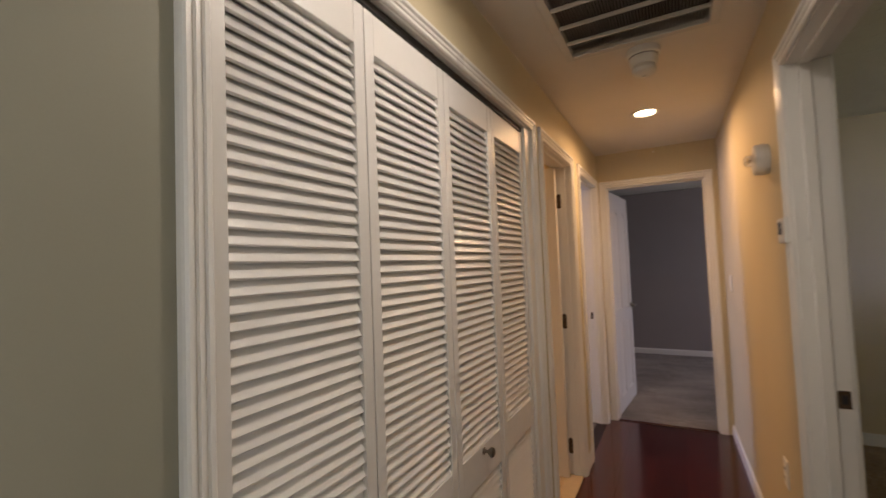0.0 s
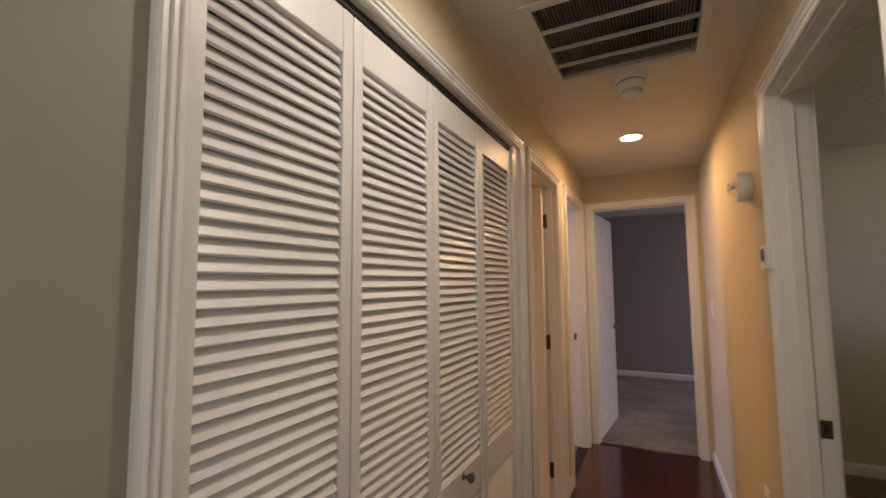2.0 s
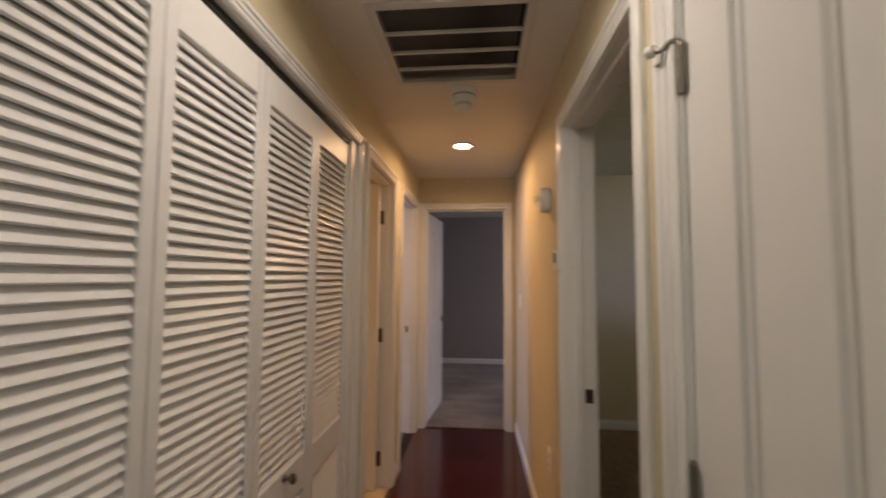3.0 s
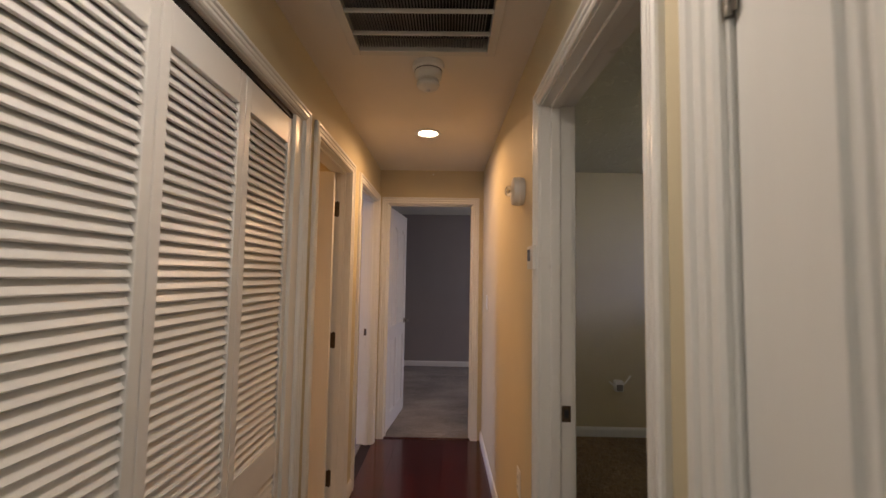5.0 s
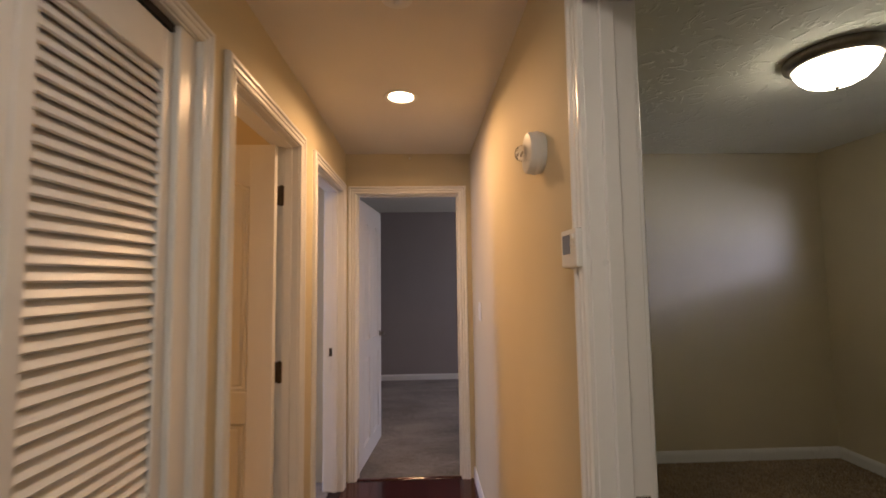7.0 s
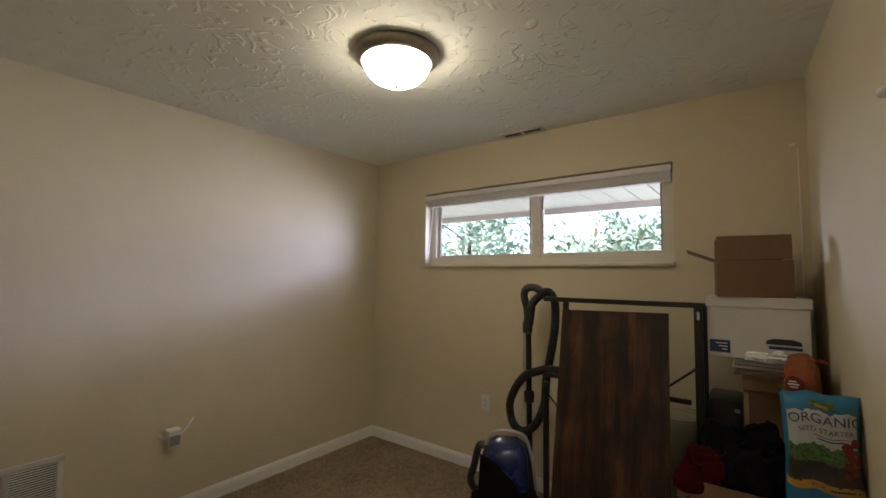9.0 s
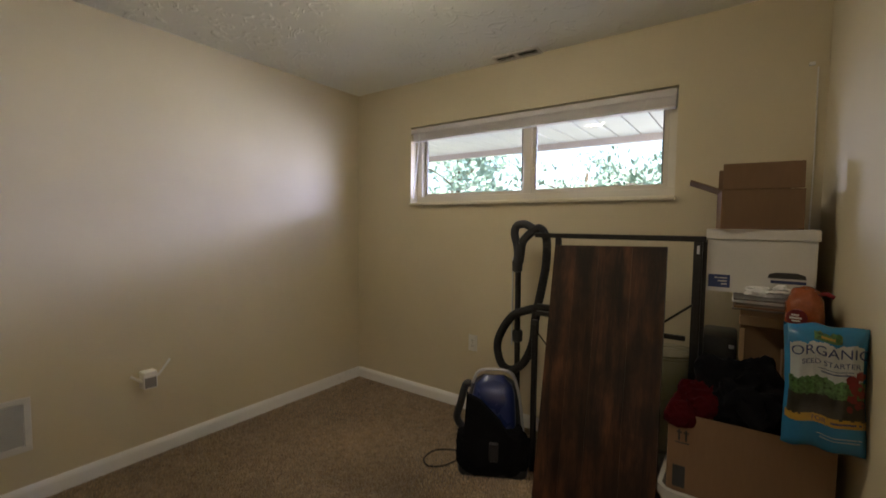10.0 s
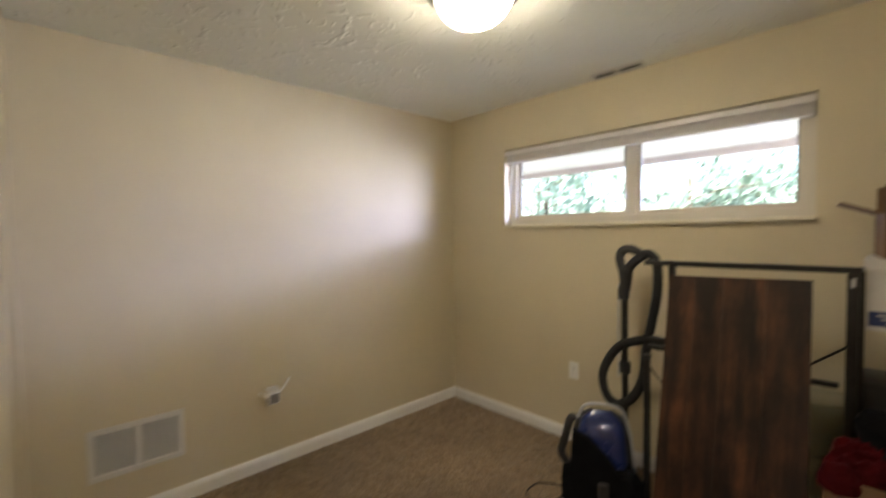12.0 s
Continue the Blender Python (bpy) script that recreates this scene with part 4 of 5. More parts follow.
def wand():
    w = thing("vacuum_wand", pose(3.50, 2.555, 0.0), "black vacuum wand with a hose looped over its handle", "vacuum wand")
    part("tube", tube([(0.03, 0.0, 0.006), (0.0, -0.005, 0.66), (-0.02, -0.012, 1.12)], 0.017, 14), BLACK_METAL, w, smooth=True)
    part("chrome_tube", tube([(-0.002, 0.030, 0.60), (-0.020, 0.022, 1.13)], 0.005, 12), SILVER, w, "silver inner tube", smooth=True)
    for z in (0.66, 1.08):
        part("collar", lathe([(0.019, -0.036), (0.029, -0.030), (0.031, 0.024), (0.026, 0.034), (0.019, 0.036)], 16, pose(0.0 - 0.02 * (z - 0.66) / 0.46, -0.006, z)), BLACK, w, smooth=True)
    part("handle", tube(spline([(-0.02, -0.012, 1.12), (-0.022, -0.004, 1.20), (-0.02, 0.015, 1.27), (-0.02, 0.0, 1.315), (-0.02, -0.05, 1.325), (-0.02, -0.10, 1.30), (-0.02, -0.11, 1.275)], 6), 0.024, 12), BLACK, w, "black looped grip", smooth=True)
    part("handle_base", tube([(-0.02, -0.012, 1.10), (-0.02, -0.020, 1.16), (-0.02, -0.026, 1.215)], 0.031, 14), BLACK, w, smooth=True)
    part("grip_bridge", tube(spline([(-0.02, -0.012, 1.15), (-0.02, -0.035, 1.22), (-0.02, -0.08, 1.27), (-0.02, -0.115, 1.29)], 5), 0.024, 12), BLACK, w, smooth=True)
    path = spline([(-0.02, -0.09, 1.29), (-0.03, -0.15, 1.30), (-0.04, -0.19, 1.24), (-0.04, -0.19, 1.10), (-0.04, -0.165, 0.95), (-0.05, -0.14, 0.80), (-0.06, -0.13, 0.65), (-0.07, -0.08, 0.53), (-0.07, 0.0, 0.47), (-0.06, 0.07, 0.50), (-0.05, 0.10, 0.60), (-0.04, 0.07, 0.70), (-0.05, 0.0, 0.79), (-0.05, -0.08, 0.83), (-0.05, -0.17, 0.855), (-0.04, -0.26, 0.84)], 14)
    part("hose", tube(path, 0.0225, 12, ribs=0.13), RUBBER, w, "ribbed black hose")


wand()


def folded_table():
    t = thing("folded_table_frame", pose(0, 0, 0.004), "black steel folding table frame standing on its end", "table frame")
    part("top_bar", boxes((3.318, 3.345, 1.60, 2.375, 1.252, 1.276), bevel=0.003), BLACK_METAL, t)
    part("post", boxes((3.318, 3.345, 2.235, 2.262, 0.0, 1.252), bevel=0.003), BLACK_METAL, t)
    part("post", boxes((3.318, 3.345, 1.612, 1.645, 0.0, 1.252), bevel=0.003), BLACK_METAL, t)
    part("side_rail", boxes((3.352, 3.372, 1.597, 1.617, 0.35, 1.262), bevel=0.003), BLACK_METAL, t)
    part("leg", boxes((3.25, 3.276, 2.325, 2.351, 0.0, 0.80), bevel=0.003), BLACK_METAL, t)
    part("leg_cap", boxes((3.247, 3.279, 2.322, 2.354, 0.80, 0.825), bevel=0.003), BLACK, t)
    part("cross_rail", boxes((3.282, 3.308, 2.17, 2.345, 0.845, 0.868), bevel=0.003), BLACK_METAL, t)
    part("cross_rail", boxes((3.282, 3.308, 2.17, 2.345, 0.885, 0.905), bevel=0.003), BLACK_METAL, t)
    part("foot_bar", boxes((3.29, 3.312, 1.66, 1.80, 0.82, 0.84), bevel=0.003), BLACK_METAL, t)
    part("brace", tube([(3.30, 1.80, 0.845), (3.30, 1.64, 0.98)], 0.005, 8), BLACK_METAL, t)
    part("brace", tube([(3.262, 2.34, 0.78), (3.29, 2.20, 0.60)], 0.004, 8), BLACK_METAL, t)
    part("clip", boxes((3.314, 3.318, 1.622, 1.632, 1.20, 1.235)), SILVER, t, "small bright clip")


folded_table()


def tabletop():
    d = Vector((0.155, 0, 1.21)).normalized()
    m = Matrix.Translation((3.042, 1.985, 0.012)) @ Matrix((( d.z, 0, d.x, 0), (0, 1, 0, 0), (-d.x, 0, d.z, 0), (0, 0, 0, 1)))
    b = thing("tabletop_board", m, "dark walnut laminate tabletop leaning on a black frame", "tabletop")
    part("board", prism([(-0.270, 0.0), (0.250, 0.0), (0.222, 1.222), (-0.258, 1.232)], 0.0, 0.020), WALNUT, b, "", pose(0, 0, 0, 0, 0, 90))
    cuts = [(-0.270, -0.258), (-0.125, -0.125), (0.03, 0.016), (0.135, 0.118), (0.250, 0.222)]
    for k, ((a0, a1), (b0, b1)) in enumerate(zip(cuts, cuts[1:])):
        zs = [0.0, (0.44, 0.415, 0.40, 0.385)[k], 1.222 + 0.004 * (1 - k)]
        for z0, z1 in zip(zs, zs[1:]):
            f0, f1 = z0 / 1.23, z1 / 1.23
            part("veneer_strip", prism([(a0 + (a1 - a0) * f0, z0), (b0 + (b1 - b0) * f0 - 0.0004, z0), (b0 + (b1 - b0) * f1 - 0.0004, z1), (a0 + (a1 - a0) * f1, z1)], 0.0204, 0.024), WALNUT, b, "", pose(0, 0, 0, 0, 0, 90))


tabletop()


def carton(m, sx, sy, h, label, mat, flaps=(), wall_t=0.005, open_top=True, name="cardboard_box"):
    """A carton with four walls, a floor and any flaps: (side, length, tilt); the origin lies at its base's centre."""
    c = thing(name, m, label, "box")
    part("bottom", boxes((-sx / 2, sx / 2, -sy / 2, sy / 2, 0, wall_t)), mat, c)
    part("side", boxes((-sx / 2, -sx / 2 + wall_t, -sy / 2, sy / 2, wall_t, h)), mat, c)
    part("side", boxes((sx / 2 - wall_t, sx / 2, -sy / 2, sy / 2, wall_t, h)), mat, c)
    part("side", boxes((-sx / 2 + wall_t, sx / 2 - wall_t, -sy / 2, -sy / 2 + wall_t, wall_t, h)), mat, c)
    part("side", boxes((-sx / 2 + wall_t, sx / 2 - wall_t, sy / 2 - wall_t, sy / 2, wall_t, h)), mat, c)
    for side, ln, tilt in flaps:
        rz, off, w = {"-x": (-90, sx / 2, sy), "+x": (90, sx / 2, sy), "-y": (0, sy / 2, sx), "+y": (180, sy / 2, sx)}[side]
        fm = pose(0, 0, h, 0, 0, rz) @ pose(0, -off + wall_t / 2, 0) @ pose(0, 0, 0, tilt)
        part("flap", boxes((-w / 2 + 0.003, w / 2 - 0.003, -wall_t / 2, wall_t / 2, 0.002, ln), bevel=0.001), mat, c, "", fm)
    if not open_top:
        part("lid_flap", boxes((-sx / 2, sx / 2, -sy / 2, sy / 2, h, h + wall_t)), mat, c)
    return c


def clutter():
    # tall shut cartons below the archive box
    low = carton(pose(3.515, 1.345, 0.004), 0.34, 0.25, 0.985, "tall brown cardboard carton, shut", CARD, open_top=False)
    part("lid_edge", boxes((-0.186, -0.170, -0.125, 0.128, 0.915, 0.955), (-0.180, -0.170, -0.125, 0.126, 0.955, 0.989), bevel=0.003), CARD_IN, low, "tan stepped lid edge")
    part("edge_strip", boxes((-0.176, -0.170, 0.106, 0.124, 0.55, 0.900), bevel=0.002), CARD_IN, low)
    side = thing("black_case", pose(3.52, 1.54, 0.004), "black plastic case with silver catches", "case")
    part("shell", boxes((-0.12, 0.12, -0.062, 0.072, 0.0, 0.84), bevel=0.015, seg=2), BLACK, side, smooth=True)
    for z in (0.70, 0.80):
        part("catch", boxes((-0.126, -0.118, -0.055, -0.035, z - 0.008, z + 0.008), bevel=0.002), SILVER, side, "silver catch")
    # folders and loose paper lying on the carton
    fo = thing("folder_stack", pose(3.36, 1.36, 0.994), "stack of grey folders and papers on a carton", "papers")
    for k in range(5):
        part("folder", boxes((-0.12, 0.12, -0.13, 0.13, 0.010 * k, 0.010 * k + 0.007)), (GREYPAPER, CARD, GREYPAPER, PAPER, GREYPAPER)[k], fo, "", pose(random.uniform(-0.012, 0.012), random.uniform(-0.012, 0.012), 0, 0, 0, random.uniform(-5, 5)))
    # archive box with lid
    a = carton(pose(3.51, 1.416, 1.048), 0.32, 0.355, 0.235, "white archive storage box with a navy base band and lid", WBOX, name="archive_box")
    part("lid", boxes((-0.168, 0.168, -0.186, 0.186, 0.220, 0.264), bevel=0.003), WBOX, a, "white lid")
    part("label_block", boxes((-0.163, -0.1605, 0.095, 0.172, 0.018, 0.072)), NAVY, a, "navy printed block")
    for k in range(3):
        part("print_line", boxes((-0.1638, -0.163, 0.105, 0.150 - 0.012 * k, 0.056 - 0.013 * k, 0.061 - 0.013 * k)), WBOX, a)
    part("hand_hole", prism([(-0.150, 0.070), (-0.030, 0.070), (-0.034, 0.086), (-0.060, 0.094), (-0.120, 0.094), (-0.146, 0.086)], 0.1605, 0.163), INK, a, "dark printed arc round the hand hole", pose(0, 0, 0, 0, 0, 90))
    part("print_line", boxes((-0.163, -0.1605, -0.150, -0.040, 0.050, 0.062)), NAVY, a)
    # open carton on top
    o = carton(pose(3.47, 1.432, 1.313, 0, 0, 6), 0.27, 0.272, 0.160, "open brown cardboard box with raised flaps", CARD, (("-x", 0.108, -4), ("+y", 0.125, 68), ("+x", 0.11, -8)))
    part("packing_paper", boxes((-0.10, 0.10, -0.11, 0.11, 0.12, 0.14), bevel=0.008), PAPER, o, "white packing paper")
    # tub with a big carton standing in it
    tb = thing("plastic_tub", pose(3.10, 1.446, 0.004), "off-white plastic storage tub with a rolled rim", "tub")

    def rounded(hx, hy, r, z, n=6):
        pts = []
        for cx, cy, a0 in ((hx - r, hy - r, 0), (-hx + r, hy - r, 90), (-hx + r, -hy + r, 180), (hx - r, -hy + r, 270)):
            for k in range(n + 1):
                a = radians(a0 + 90 * k / n)
                pts.append((cx + r * math.cos(a), cy + r * math.sin(a), z))
        return pts

    bm = bmesh.new()
    rings = [[bm.verts.new(p) for p in rounded(*q)] for q in ((0.19, 0.237, 0.05, 0.0), (0.20, 0.241, 0.06, 0.34), (0.212, 0.248, 0.065, 0.35), (0.214, 0.250, 0.065, 0.33), (0.217, 0.252, 0.065, 0.33), (0.217, 0.252, 0.065, 0.364), (0.196, 0.236, 0.045, 0.364), (0.186, 0.233, 0.045, 0.006))]
    for r0, r1 in zip(rings, rings[1:]):
        n = len(r0)
        for k in range(n):
            bm.faces.new((r0[k], r0[(k + 1) % n], r1[(k + 1) % n], r1[k]))
    bm.faces.new(rings[0])
    bm.faces.new(rings[-1][::-1])
    part("shell", bm, TUB, tb, smooth=True)
    big = carton(pose(3.10, 1.4385, 0.012, 0, 0, 0), 0.34, 0.460, 0.634, "large brown cardboard carton standing in a tub", CARD)
    for k in (0, 1):
        ar = part("arrow_mark", boxes((-0.1715, -0.170, 0.190 - 0.022 * k, 0.196 - 0.022 * k, 0.535, 0.575), (-0.1715, -0.170, 0.185 - 0.022 * k, 0.201 - 0.022 * k, 0.562, 0.568)), INK, big)
    part("arrow_mark", boxes((-0.1715, -0.170, 0.160, 0.205, 0.525, 0.529)), INK, big)
    part("code_label", boxes((-0.1715, -0.170, 0.170, 0.210, 0.36, 0.44)), INK, big, "dark printed code block")
    sb = carton(pose(3.215, 1.272, 0.592), 0.09, 0.13, 0.262, "small brown carton behind the soil bag", CARD, open_top=False)
    part("cloth_fill", boxes((-0.14, 0.14, -0.205, 0.205, 0.45, 0.575), bevel=0.03, seg=2), DARKCLOTH, big)


clutter()


def heap(name, m, size, mat, label, category, seed, rough=0.35):
    """A crumpled heap of cloth or paper."""
    bm = bmesh.new()
    bmesh.ops.create_icosphere(bm, subdivisions=5, radius=1)
    sv = Vector((seed * 7.1, seed * 3.3, seed * 1.7))
    for v in bm.verts:
        p = v.co.copy()
        k = 1 + rough * noise.noise(p * 1.6 + sv) + rough * 0.55 * (1 - abs(noise.noise(p * 3.2 + sv)) * 2) + rough * 0.2 * noise.noise(p * 9 + sv)
        v.co = Vector((p.x * k * size[0], p.y * k * size[1], max(-0.35, p.z * k) * size[2] + 0.35 * size[2]))
    ob = part(name, bm, mat, None, label, m, smooth=True)
    return tagged(ob, category=category)


heap("red_cloth", pose(3.05, 1.575, 0.612), (0.075, 0.080, 0.095), RED, "crumpled dark red cloth on the carton", "cloth", 1)
heap("red_hat", pose(2.955, 1.632, 0.602), (0.045, 0.052, 0.060), RED, "dark red cap hanging over the carton's edge", "cap", 5, 0.15)
jacket = heap("black_jacket", pose(3.10, 1.45, 0.612), (0.11, 0.140, 0.155), DARKCLOTH, "crumpled black jacket heaped on the carton", "jacket", 2)
part("sleeve", tube(spline([(-0.03, 0.06, 0.14), (-0.08, 0.03, 0.125), (-0.115, -0.02, 0.07), (-0.125, -0.06, 0.03)], 6), 0.030, 12), DARKCLOTH, jacket, "black sleeve", smooth=True)
heap("crumpled_paper", pose(3.36, 1.36, 1.046), (0.055, 0.075, 0.028), PAPER, "crumpled white paper on the folders", "paper", 3, 0.6)


def basket():
    b = thing("laundry_basket", pose(3.50, 1.755, 0.004), "cloudy translucent plastic bin behind the table frame", "basket")
    part("rim", lathe([(0.125, 0.70), (0.135, 0.70), (0.137, 0.715), (0.125, 0.715), (0.125, 0.70)], 32), CLEAR, b, smooth=True)
    part("wall", lathe([(0.098, 0.02), (0.127, 0.70), (0.124, 0.70), (0.095, 0.02), (0.098, 0.02)], 40), CLEAR, b, smooth=True)
    part("floor", lathe([(0, 0.0), (0.10, 0.0), (0.10, 0.02), (0, 0.02)], 32), CLEAR, b)
    for z in (0.25, 0.50):
        part("hoop", lathe([(0.100 + 0.04 * z, z), (0.108 + 0.04 * z, z), (0.108 + 0.04 * z, z + 0.01), (0.100 + 0.04 * z, z + 0.01), (0.100 + 0.04 * z, z)], 32), CLEAR, b)


basket()


def text_part(parent, body, size, mat, m, name="lettering"):
    cu = bpy.data.curves.new(name, "FONT")
    cu.body, cu.size, cu.align_x, cu.extrude = body, size, "CENTER", 0.0006
    tmp = bpy.data.objects.new(name, cu)
    me = bpy.data.meshes.new_from_object(tmp)
    bpy.data.objects.remove(tmp)
    me.materials.clear()
    me.materials.append(mat)
    return part(name, me, mat, parent, "", m)


def soil_bag():
    """A pillow-shaped plastic bag leaning against the wall; its face looks along -y of its own frame."""
    b = thing("seed_soil_bag", pose(2.895, 1.250, 0.650, -6, -1, -91), "blue and white plastic bag of organic seed starter soil", "soil bag")
    W, H, D = 0.198, 0.376, 0.052

    def surf(s, t):
        e = max(0.0, (1 - (2 * s - 1) ** 4)) ** 0.5 * max(0.0, (1 - (2 * t - 1) ** 6)) ** 0.5
        wr = 0.006 * noise.noise(Vector((s * 5, t * 7, 1.3))) + 0.004 * noise.noise(Vector((s * 13, t * 4, 5)))
        pinch = 1 - 0.07 * (1 - abs(2 * t - 1)) + 0.02 * noise.noise(Vector((t * 6, 0, 2)))
        return Vector(((s - 0.5) * W * pinch, -D * e - wr * e, t * H + 0.008 * noise.noise(Vector((s * 4, 0, 9)))))

    def sheet(s0, s1, t0, t1, off, ns=14, nt=22):
        bm = bmesh.new()
        g = [[bm.verts.new(surf(s0 + (s1 - s0) * i / ns, t0 + (t1 - t0) * j / nt) + Vector((0, -off, 0))) for i in range(ns + 1)] for j in range(nt + 1)]
        for j in range(nt):
            for i in range(ns):
                bm.faces.new((g[j][i], g[j][i + 1], g[j + 1][i + 1], g[j + 1][i]))
        return bm

    bm = sheet(0, 1, 0, 1, 0.0, 20, 30)
    back = bmesh.new()
    g = [[back.verts.new(surf(i / 20, j / 30) * 1.0) for i in range(21)] for j in range(31)]
    for r in g:
        for v in r:
            v.co.y = -v.co.y * 0.6
    for j in range(30):
        for i in range(20):
            back.faces.new((g[j][i], g[j + 1][i], g[j + 1][i + 1], g[j][i + 1]))
    part("front", bm, BAGBLUE, b, smooth=True)
    part("back", back, BAGBLUE, b, smooth=True)
    def ragged(s0, s1, t0, t1, off, amp, seed, ns=40):
        """A printed patch whose upper edge is uneven."""
        bm = bmesh.new()
        g = []
        for i in range(ns + 1):
            q = s0 + (s1 - s0) * i / ns
            top = t1 + amp * noise.noise(Vector((q * 9, seed, 0))) + amp * 0.6 * noise.noise(Vector((q * 27, seed, 4)))
            g.append([bm.verts.new(surf(q, t0 + (top - t0) * j / 10) + Vector((0, -off, 0))) for j in range(11)])
        for i in range(ns):
            for j in range(10):
                bm.faces.new((g[i][j], g[i + 1][j], g[i + 1][j + 1], g[i][j + 1]))
        return bm

    part("pale_panel", ragged(0.07, 0.93, 0.42, 0.86, 0.0010, 0.03, 2), BAGWHITE, b, "pale printed panel", smooth=True)
    part("plant_print", ragged(0.05, 0.97, 0.42, 0.59, 0.0018, 0.035, 3), BAGGREEN, b, "printed green seedlings", smooth=True)
    part("soil_print", ragged(0.04, 0.97, 0.29, 0.455, 0.0023, 0.025, 5), BAGSOIL, b, "dark soil print", smooth=True)
    for k, (cs, ct, rad) in enumerate(((0.80, 0.60, 0.07), (0.90, 0.64, 0.06), (0.86, 0.54, 0.08), (0.93, 0.50, 0.05), (0.82, 0.46, 0.06), (0.90, 0.42, 0.06), (0.78, 0.38, 0.04))):
        fl = bmesh.new()
        mid = fl.verts.new(surf(cs, ct) + Vector((0, -0.0031, 0)))
        edge = []
        for q in range(26):
            a = 2 * math.pi * q / 26
            rr = rad * (1 + 0.45 * noise.noise(Vector((math.cos(a) * 2.2, math.sin(a) * 2.2, k * 3.1))))
            edge.append(fl.verts.new(surf(min(0.99, cs + rr * math.cos(a)), ct + 0.6 * rr * math.sin(a)) + Vector((0, -0.0031, 0))))
        for q in range(26):
            fl.faces.new((mid, edge[q], edge[(q + 1) % 26]))
        part("red_flower", fl, BAGRED, b, "printed red flower", smooth=True)
    part("yellow_band", sheet(0.02, 0.98, 0.235, 0.30, 0.0028), BAGYELLOW, b, "yellow band", smooth=True)
    part("badge", ragged(0.36, 0.68, 0.875, 0.945, 0.0014, 0.02, 9), BAGGREEN, b, "green badge", smooth=True)
    part("badge_bar", sheet(0.44, 0.60, 0.895, 0.915, 0.0022, 6, 2), BAGYELLOW, b)
    for body, size, s, t, mt in (("ORGANIC", 0.040, 0.54, 0.765, NAVY), ("SEED STARTER", 0.021, 0.55, 0.692, NAVY), ("FOR", 0.018, 0.42, 0.252, NAVY)):
        tp = text_part(b, body, size, mt, pose(0, 0, 0))
        for v in tp.data.vertices:
            q = surf(min(0.99, s + v.co.x / W), t + v.co.y / H)
            v.co = (q.x, q.y - 0.0050, q.z)
    for s0, s1, t, h in ((0.40, 0.82, 0.660, 0.005), (0.44, 0.78, 0.635, 0.010), (0.56, 0.92, 0.258, 0.014), (0.40, 0.92, 0.150, 0.006), (0.44, 0.90, 0.125, 0.006)):
        part("print_line", sheet(s0, s1, t, t + h, 0.0034, 8, 2), NAVY if t > 0.2 else BAGWHITE, b)


soil_bag()


def bread_bag():
    b = thing("bread_bag", pose(3.21, 1.280, 0.876, 0, 0, -95), "orange plastic bread bag with a red round badge", "bread bag")
    bm = bmesh.new()
    bmesh.ops.create_icosphere(bm, subdivisions=4, radius=1)
    for v in bm.verts:
        p = v.co
        k = 1 + 0.10 * noise.noise(p * 3) + 0.05 * noise.noise(p * 8)
        v.co = Vector((math.copysign(abs(p.x) ** 0.7, p.x) * 0.055 * k, math.copysign(abs(p.y) ** 0.7, p.y) * 0.05 * k, (math.copysign(abs(p.z) ** 0.7, p.z) * k + 1) * 0.115))
    part("film", bm, ORANGE, b, smooth=True)
    part("badge", lathe([(0, 0), (0.030, 0), (0.030, 0.002), (0, 0.002)], 24, pose(-0.020, -0.053, 0.125, 90)), BAGRED, b, "round red badge")
    part("mark", boxes((-0.040, -0.006, -0.0575, -0.0555, 0.121, 0.127), (-0.036, -0.014, -0.0575, -0.0555, 0.132, 0.137), (-0.034, -0.010, -0.0575, -0.0555, 0.111, 0.116)), PAPER, b)
    part("gathered_end", tube(spline([(0.03, 0, 0.195), (0.052, 0.0, 0.212), (0.078, 0.0, 0.200)], 5), 0.007, 8), BAGRED, b)


bread_bag()

# ---- outside the window ----
tagged(part("ground", boxes((-600, 600, -600, 600, -0.6, -0.35)), GRASS, None, "lawn and far ground"), category="ground", kind="structure")
eave = thing("roof_eave", pose(0, 0, 0), "white panelled soffit with a pale fascia board", "eave", kind="structure")
for k in range(43):
    y = -0.6 + 0.15 * k
    part("soffit_panel", boxes((3.857, 4.52, y + 0.006, y + 0.144, 1.972, 1.982), bevel=0.002), SOFFIT, eave)
part("soffit_deck", boxes((3.857, 4.60, -0.7, 6.0, 1.987, 2.02)), GREYFIN, eave)
part("fascia", boxes((4.52, 4.56, -0.7, 6.0, 1.925, 2.09), bevel=0.003), FASCIA, eave)
# unseen slab added over the whole house to keep sun and sky out
part("unseen_light_block", boxes((-4.5, 4.62, -5.0, 8.0, 2.70, 2.80)), FASCIA, eave)


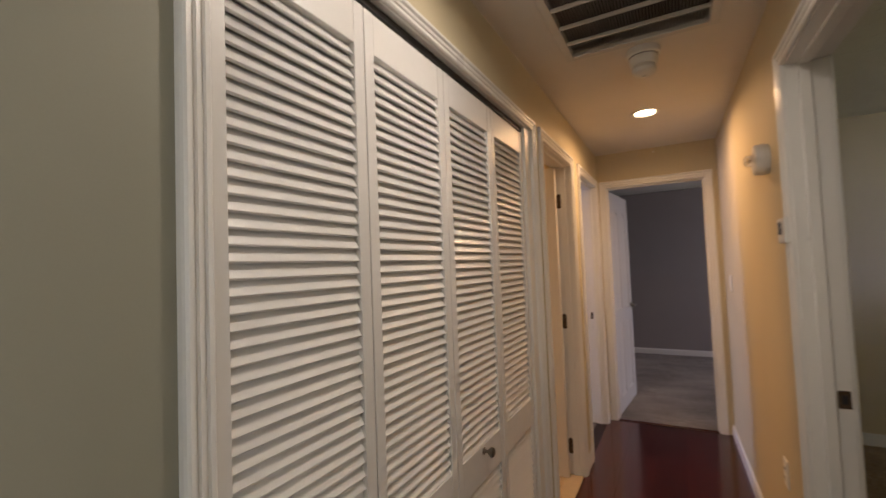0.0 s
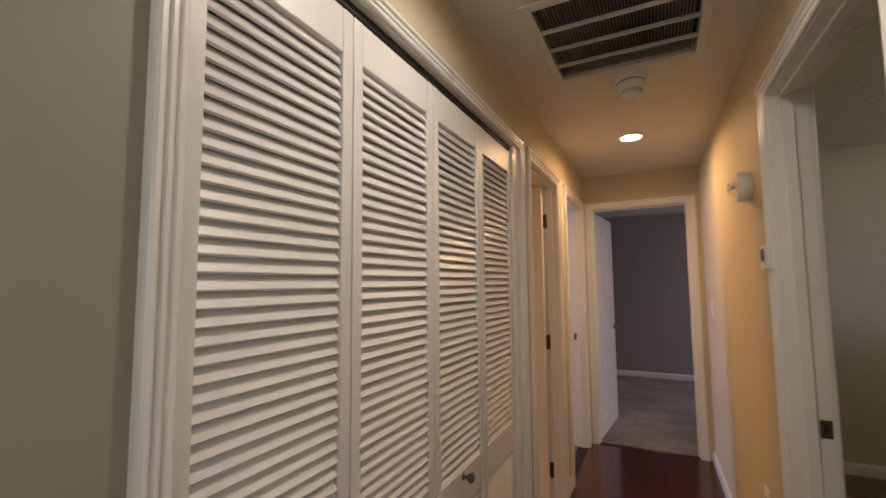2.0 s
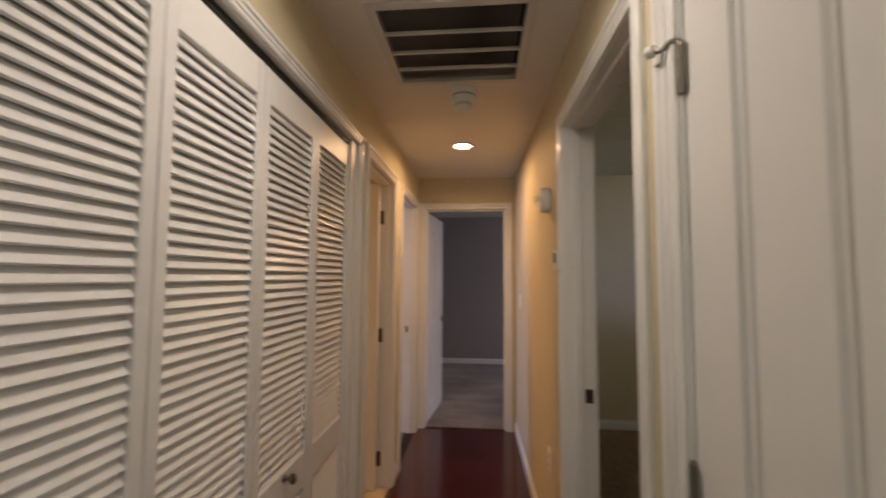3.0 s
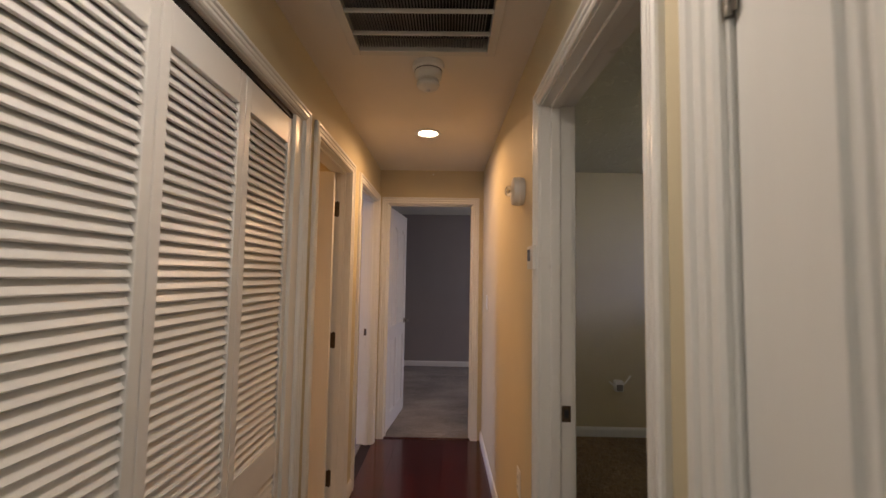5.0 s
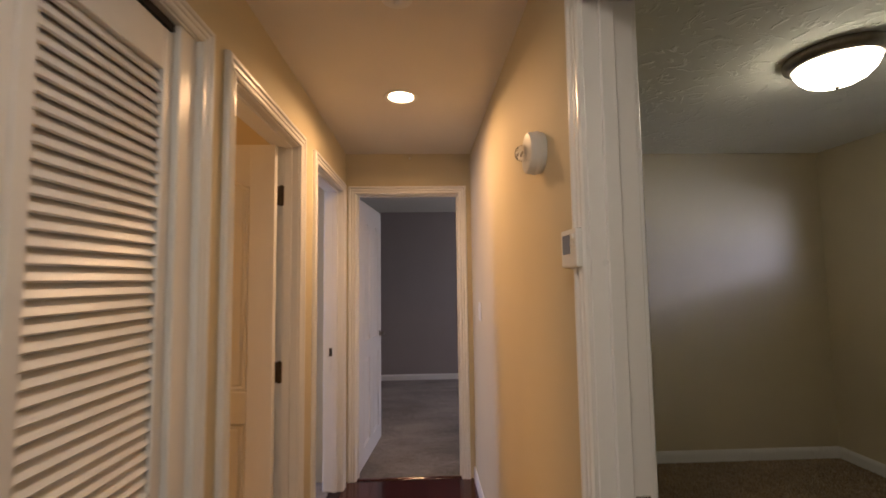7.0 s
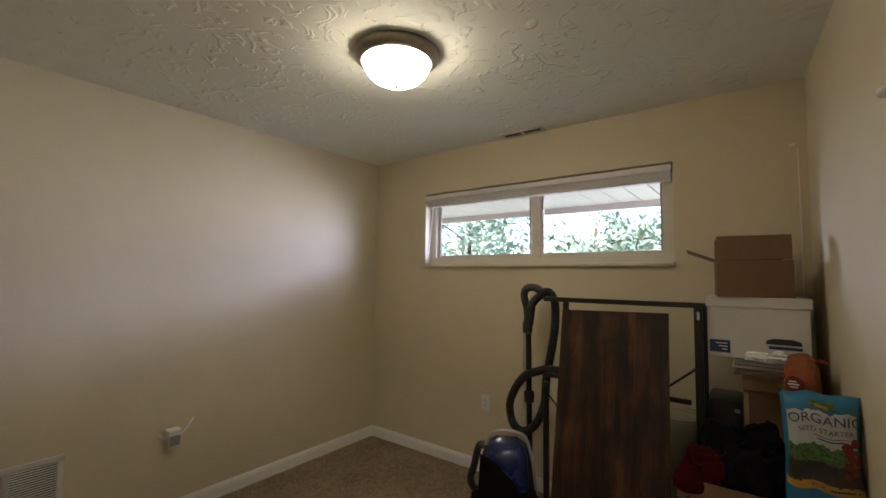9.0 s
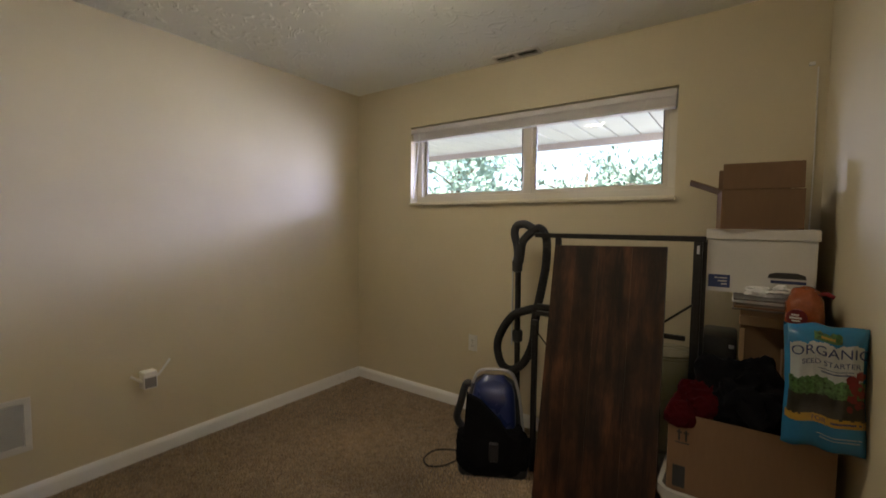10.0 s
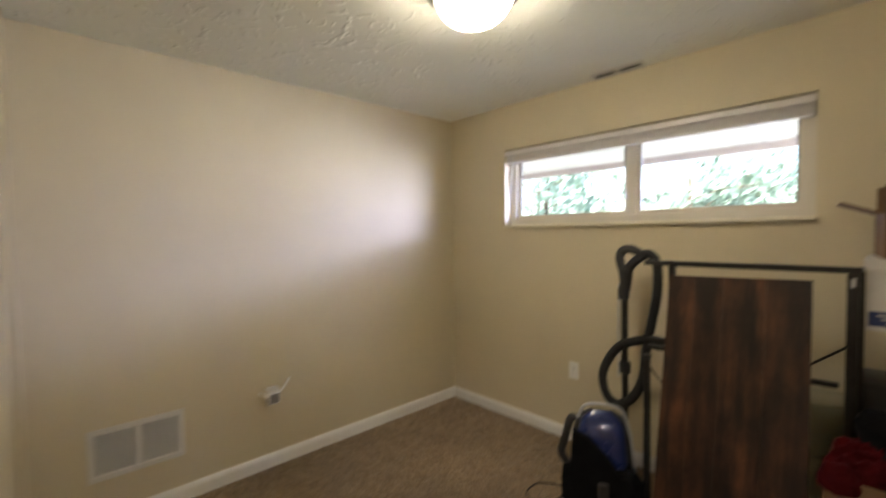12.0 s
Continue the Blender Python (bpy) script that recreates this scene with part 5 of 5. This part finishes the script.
def tree(x, y, h, seed):
    rnd = random.Random(seed)
    t = thing("tree", pose(x, y, -0.36), "leafy green tree outside the bedroom window", "tree", "garden trees")
    trunk = tube([(0, 0, 0), (0.05, 0.02, h * 0.25), (-0.04, 0.06, h * 0.5), (0.02, 0, h * 0.8)], 0.13, 10)
    for v in trunk.verts:
        f = 1 - 0.75 * v.co.z / (h * 0.8)
        v.co.x *= f
        v.co.y *= f
    part("trunk", trunk, BARK, t, smooth=True)
    tips = []
    for k in range(14):
        a, z = rnd.uniform(0, 6.28), h * rnd.uniform(0.25, 0.75)
        ln = h * rnd.uniform(0.22, 0.40)
        e = Vector((ln * math.cos(a), ln * math.sin(a), z + ln * rnd.uniform(0.1, 0.6)))
        part("limb", tube(spline([(0, 0, z), (e.x * 0.5, e.y * 0.5, (z + e.z) / 2 + 0.1), tuple(e)], 4), 0.018, 6), BARK, t)
        tips += [e, Vector((e.x * 0.6, e.y * 0.6, (z + e.z) / 2))]
    vs, fs = [], []
    for c in tips:
        for k in range(80):
            p = c + Vector([rnd.gauss(0, h * 0.085) for _ in range(3)])
            s = rnd.uniform(0.08, 0.15)
            u = Vector([rnd.uniform(-1, 1) for _ in range(3)]).normalized()
            w = u.orthogonal().normalized()
            i = len(vs)
            vs += [p - u * s, p + w * s * 0.5, p + u * s, p - w * s * 0.5]
            fs.append((i, i + 1, i + 2, i + 3))
    me = bpy.data.meshes.new("crown")
    me.from_pydata(vs, [], fs)
    me.materials.append(LEAF)
    tagged(part("crown", me, LEAF, t), kind="stuff")


for k, (x, y, h) in enumerate(((10.5, 7.6, 3.9), (12.5, 4.9, 3.8), (14.5, 10.5, 5.0), (20.0, 5.2, 5.0))):
    tree(x, y, h, k + 3)

# ---- floor pieces ----
rows = 5
pw = (HALL_R - HALL_L) / rows
for r in range(rows):
    y = -0.6 - random.uniform(0.0, 0.9)
    while y < END:
        a, b = max(-0.6, y), min(END, y + 1.2)
        if b - a > 0.02:
            part("plank", boxes((HALL_L + r * pw + 0.0005, HALL_L + (r + 1) * pw - 0.0005, a + 0.0005, b - 0.0005, -0.006, 0.002)), LAMINATE, hall_floor)
        y += 1.2
tm = finish("tile", boxes((-0.146, 0.146, -0.146, 0.146, -0.002, 0.004), bevel=0.002), TILE)
for i in range(4):
    for j in range(3):
        part("tile", tm, TILE, bath_floor, "", pose(-0.24 - 0.30 * i, 2.25 + 0.30 * j, 0.0))
threshold = tagged(part("threshold", boxes((-T + 0.01, -0.004, BATH[0], BATH[1], 0.002, 0.010), bevel=0.003), TILE, None, "pale threshold strip under the bathroom door"), category="threshold", kind="structure")
tagged(part("threshold", boxes((ENDDOOR[0], ENDDOOR[1], END + 0.006, END + 0.03, 0.002, 0.010), bevel=0.003), LAMINATE, None, "red laminate strip where the carpet begins"), category="threshold", kind="structure")


def carpet_pile(x0, x1, y0, y1, z, step, mat):
    """Upright twisted tufts of cut pile, leaning every way."""
    rng = np.random.default_rng(4)
    gx, gy = np.meshgrid(np.arange(x0, x1, step), np.arange(y0, y1, step))
    n = gx.size
    c = np.stack([gx.ravel(), gy.ravel()], 1) + rng.uniform(-0.5, 0.5, (n, 2)) * step
    r = rng.uniform(0.45, 0.8, n) * step
    a = rng.uniform(0, 6.283, n)
    h = rng.uniform(0.006, 0.013, n)
    tip = c + rng.normal(0, 0.45, (n, 2)) * step
    v = np.empty((n, 4, 3))
    for k in range(3):
        v[:, k, 0], v[:, k, 1], v[:, k, 2] = c[:, 0] + r * np.cos(a + 2.094 * k), c[:, 1] + r * np.sin(a + 2.094 * k), z - 0.002
    v[:, 3, 0], v[:, 3, 1], v[:, 3, 2] = tip[:, 0], tip[:, 1], z + h
    i = (np.arange(n) * 4)[:, None]
    f = np.concatenate([i + np.array([[0, 1, 3]]), i + np.array([[1, 2, 3]]), i + np.array([[2, 0, 3]])], 0)
    me = bpy.data.meshes.new("carpet_pile")
    me.from_pydata(v.reshape(-1, 3).tolist(), [], f.tolist())
    me.materials.append(mat)
    return me


PILE = carpet("brown_carpet_tuft", (0.35, 0.258, 0.158))
pn = PILE.node_tree
geo, pmr, phs = pn.nodes.new("ShaderNodeNewGeometry"), pn.nodes.new("ShaderNodeMapRange"), pn.nodes.new("ShaderNodeHueSaturation")
pmr.inputs["To Min"].default_value, pmr.inputs["To Max"].default_value = 0.80, 1.2
pb = pn.nodes["Principled BSDF"]
psrc = pb.inputs["Base Color"].links[0].from_socket
pn.links.new(geo.outputs["Random Per Island"], pmr.inputs[0])
pn.links.new(pmr.outputs[0], phs.inputs["Value"])
pn.links.new(psrc, phs.inputs["Color"])
pn.links.new(phs.outputs[0], pb.inputs["Base Color"])
pile = part("carpet_pile", carpet_pile(ROOM_W, ROOM_E - 0.014, 1.09, ROOM_N - 0.014, 0.016, 0.0095, PILE), PILE, None, "brown cut-pile carpet tufts")
tagged(pile, category="carpet", kind="stuff")
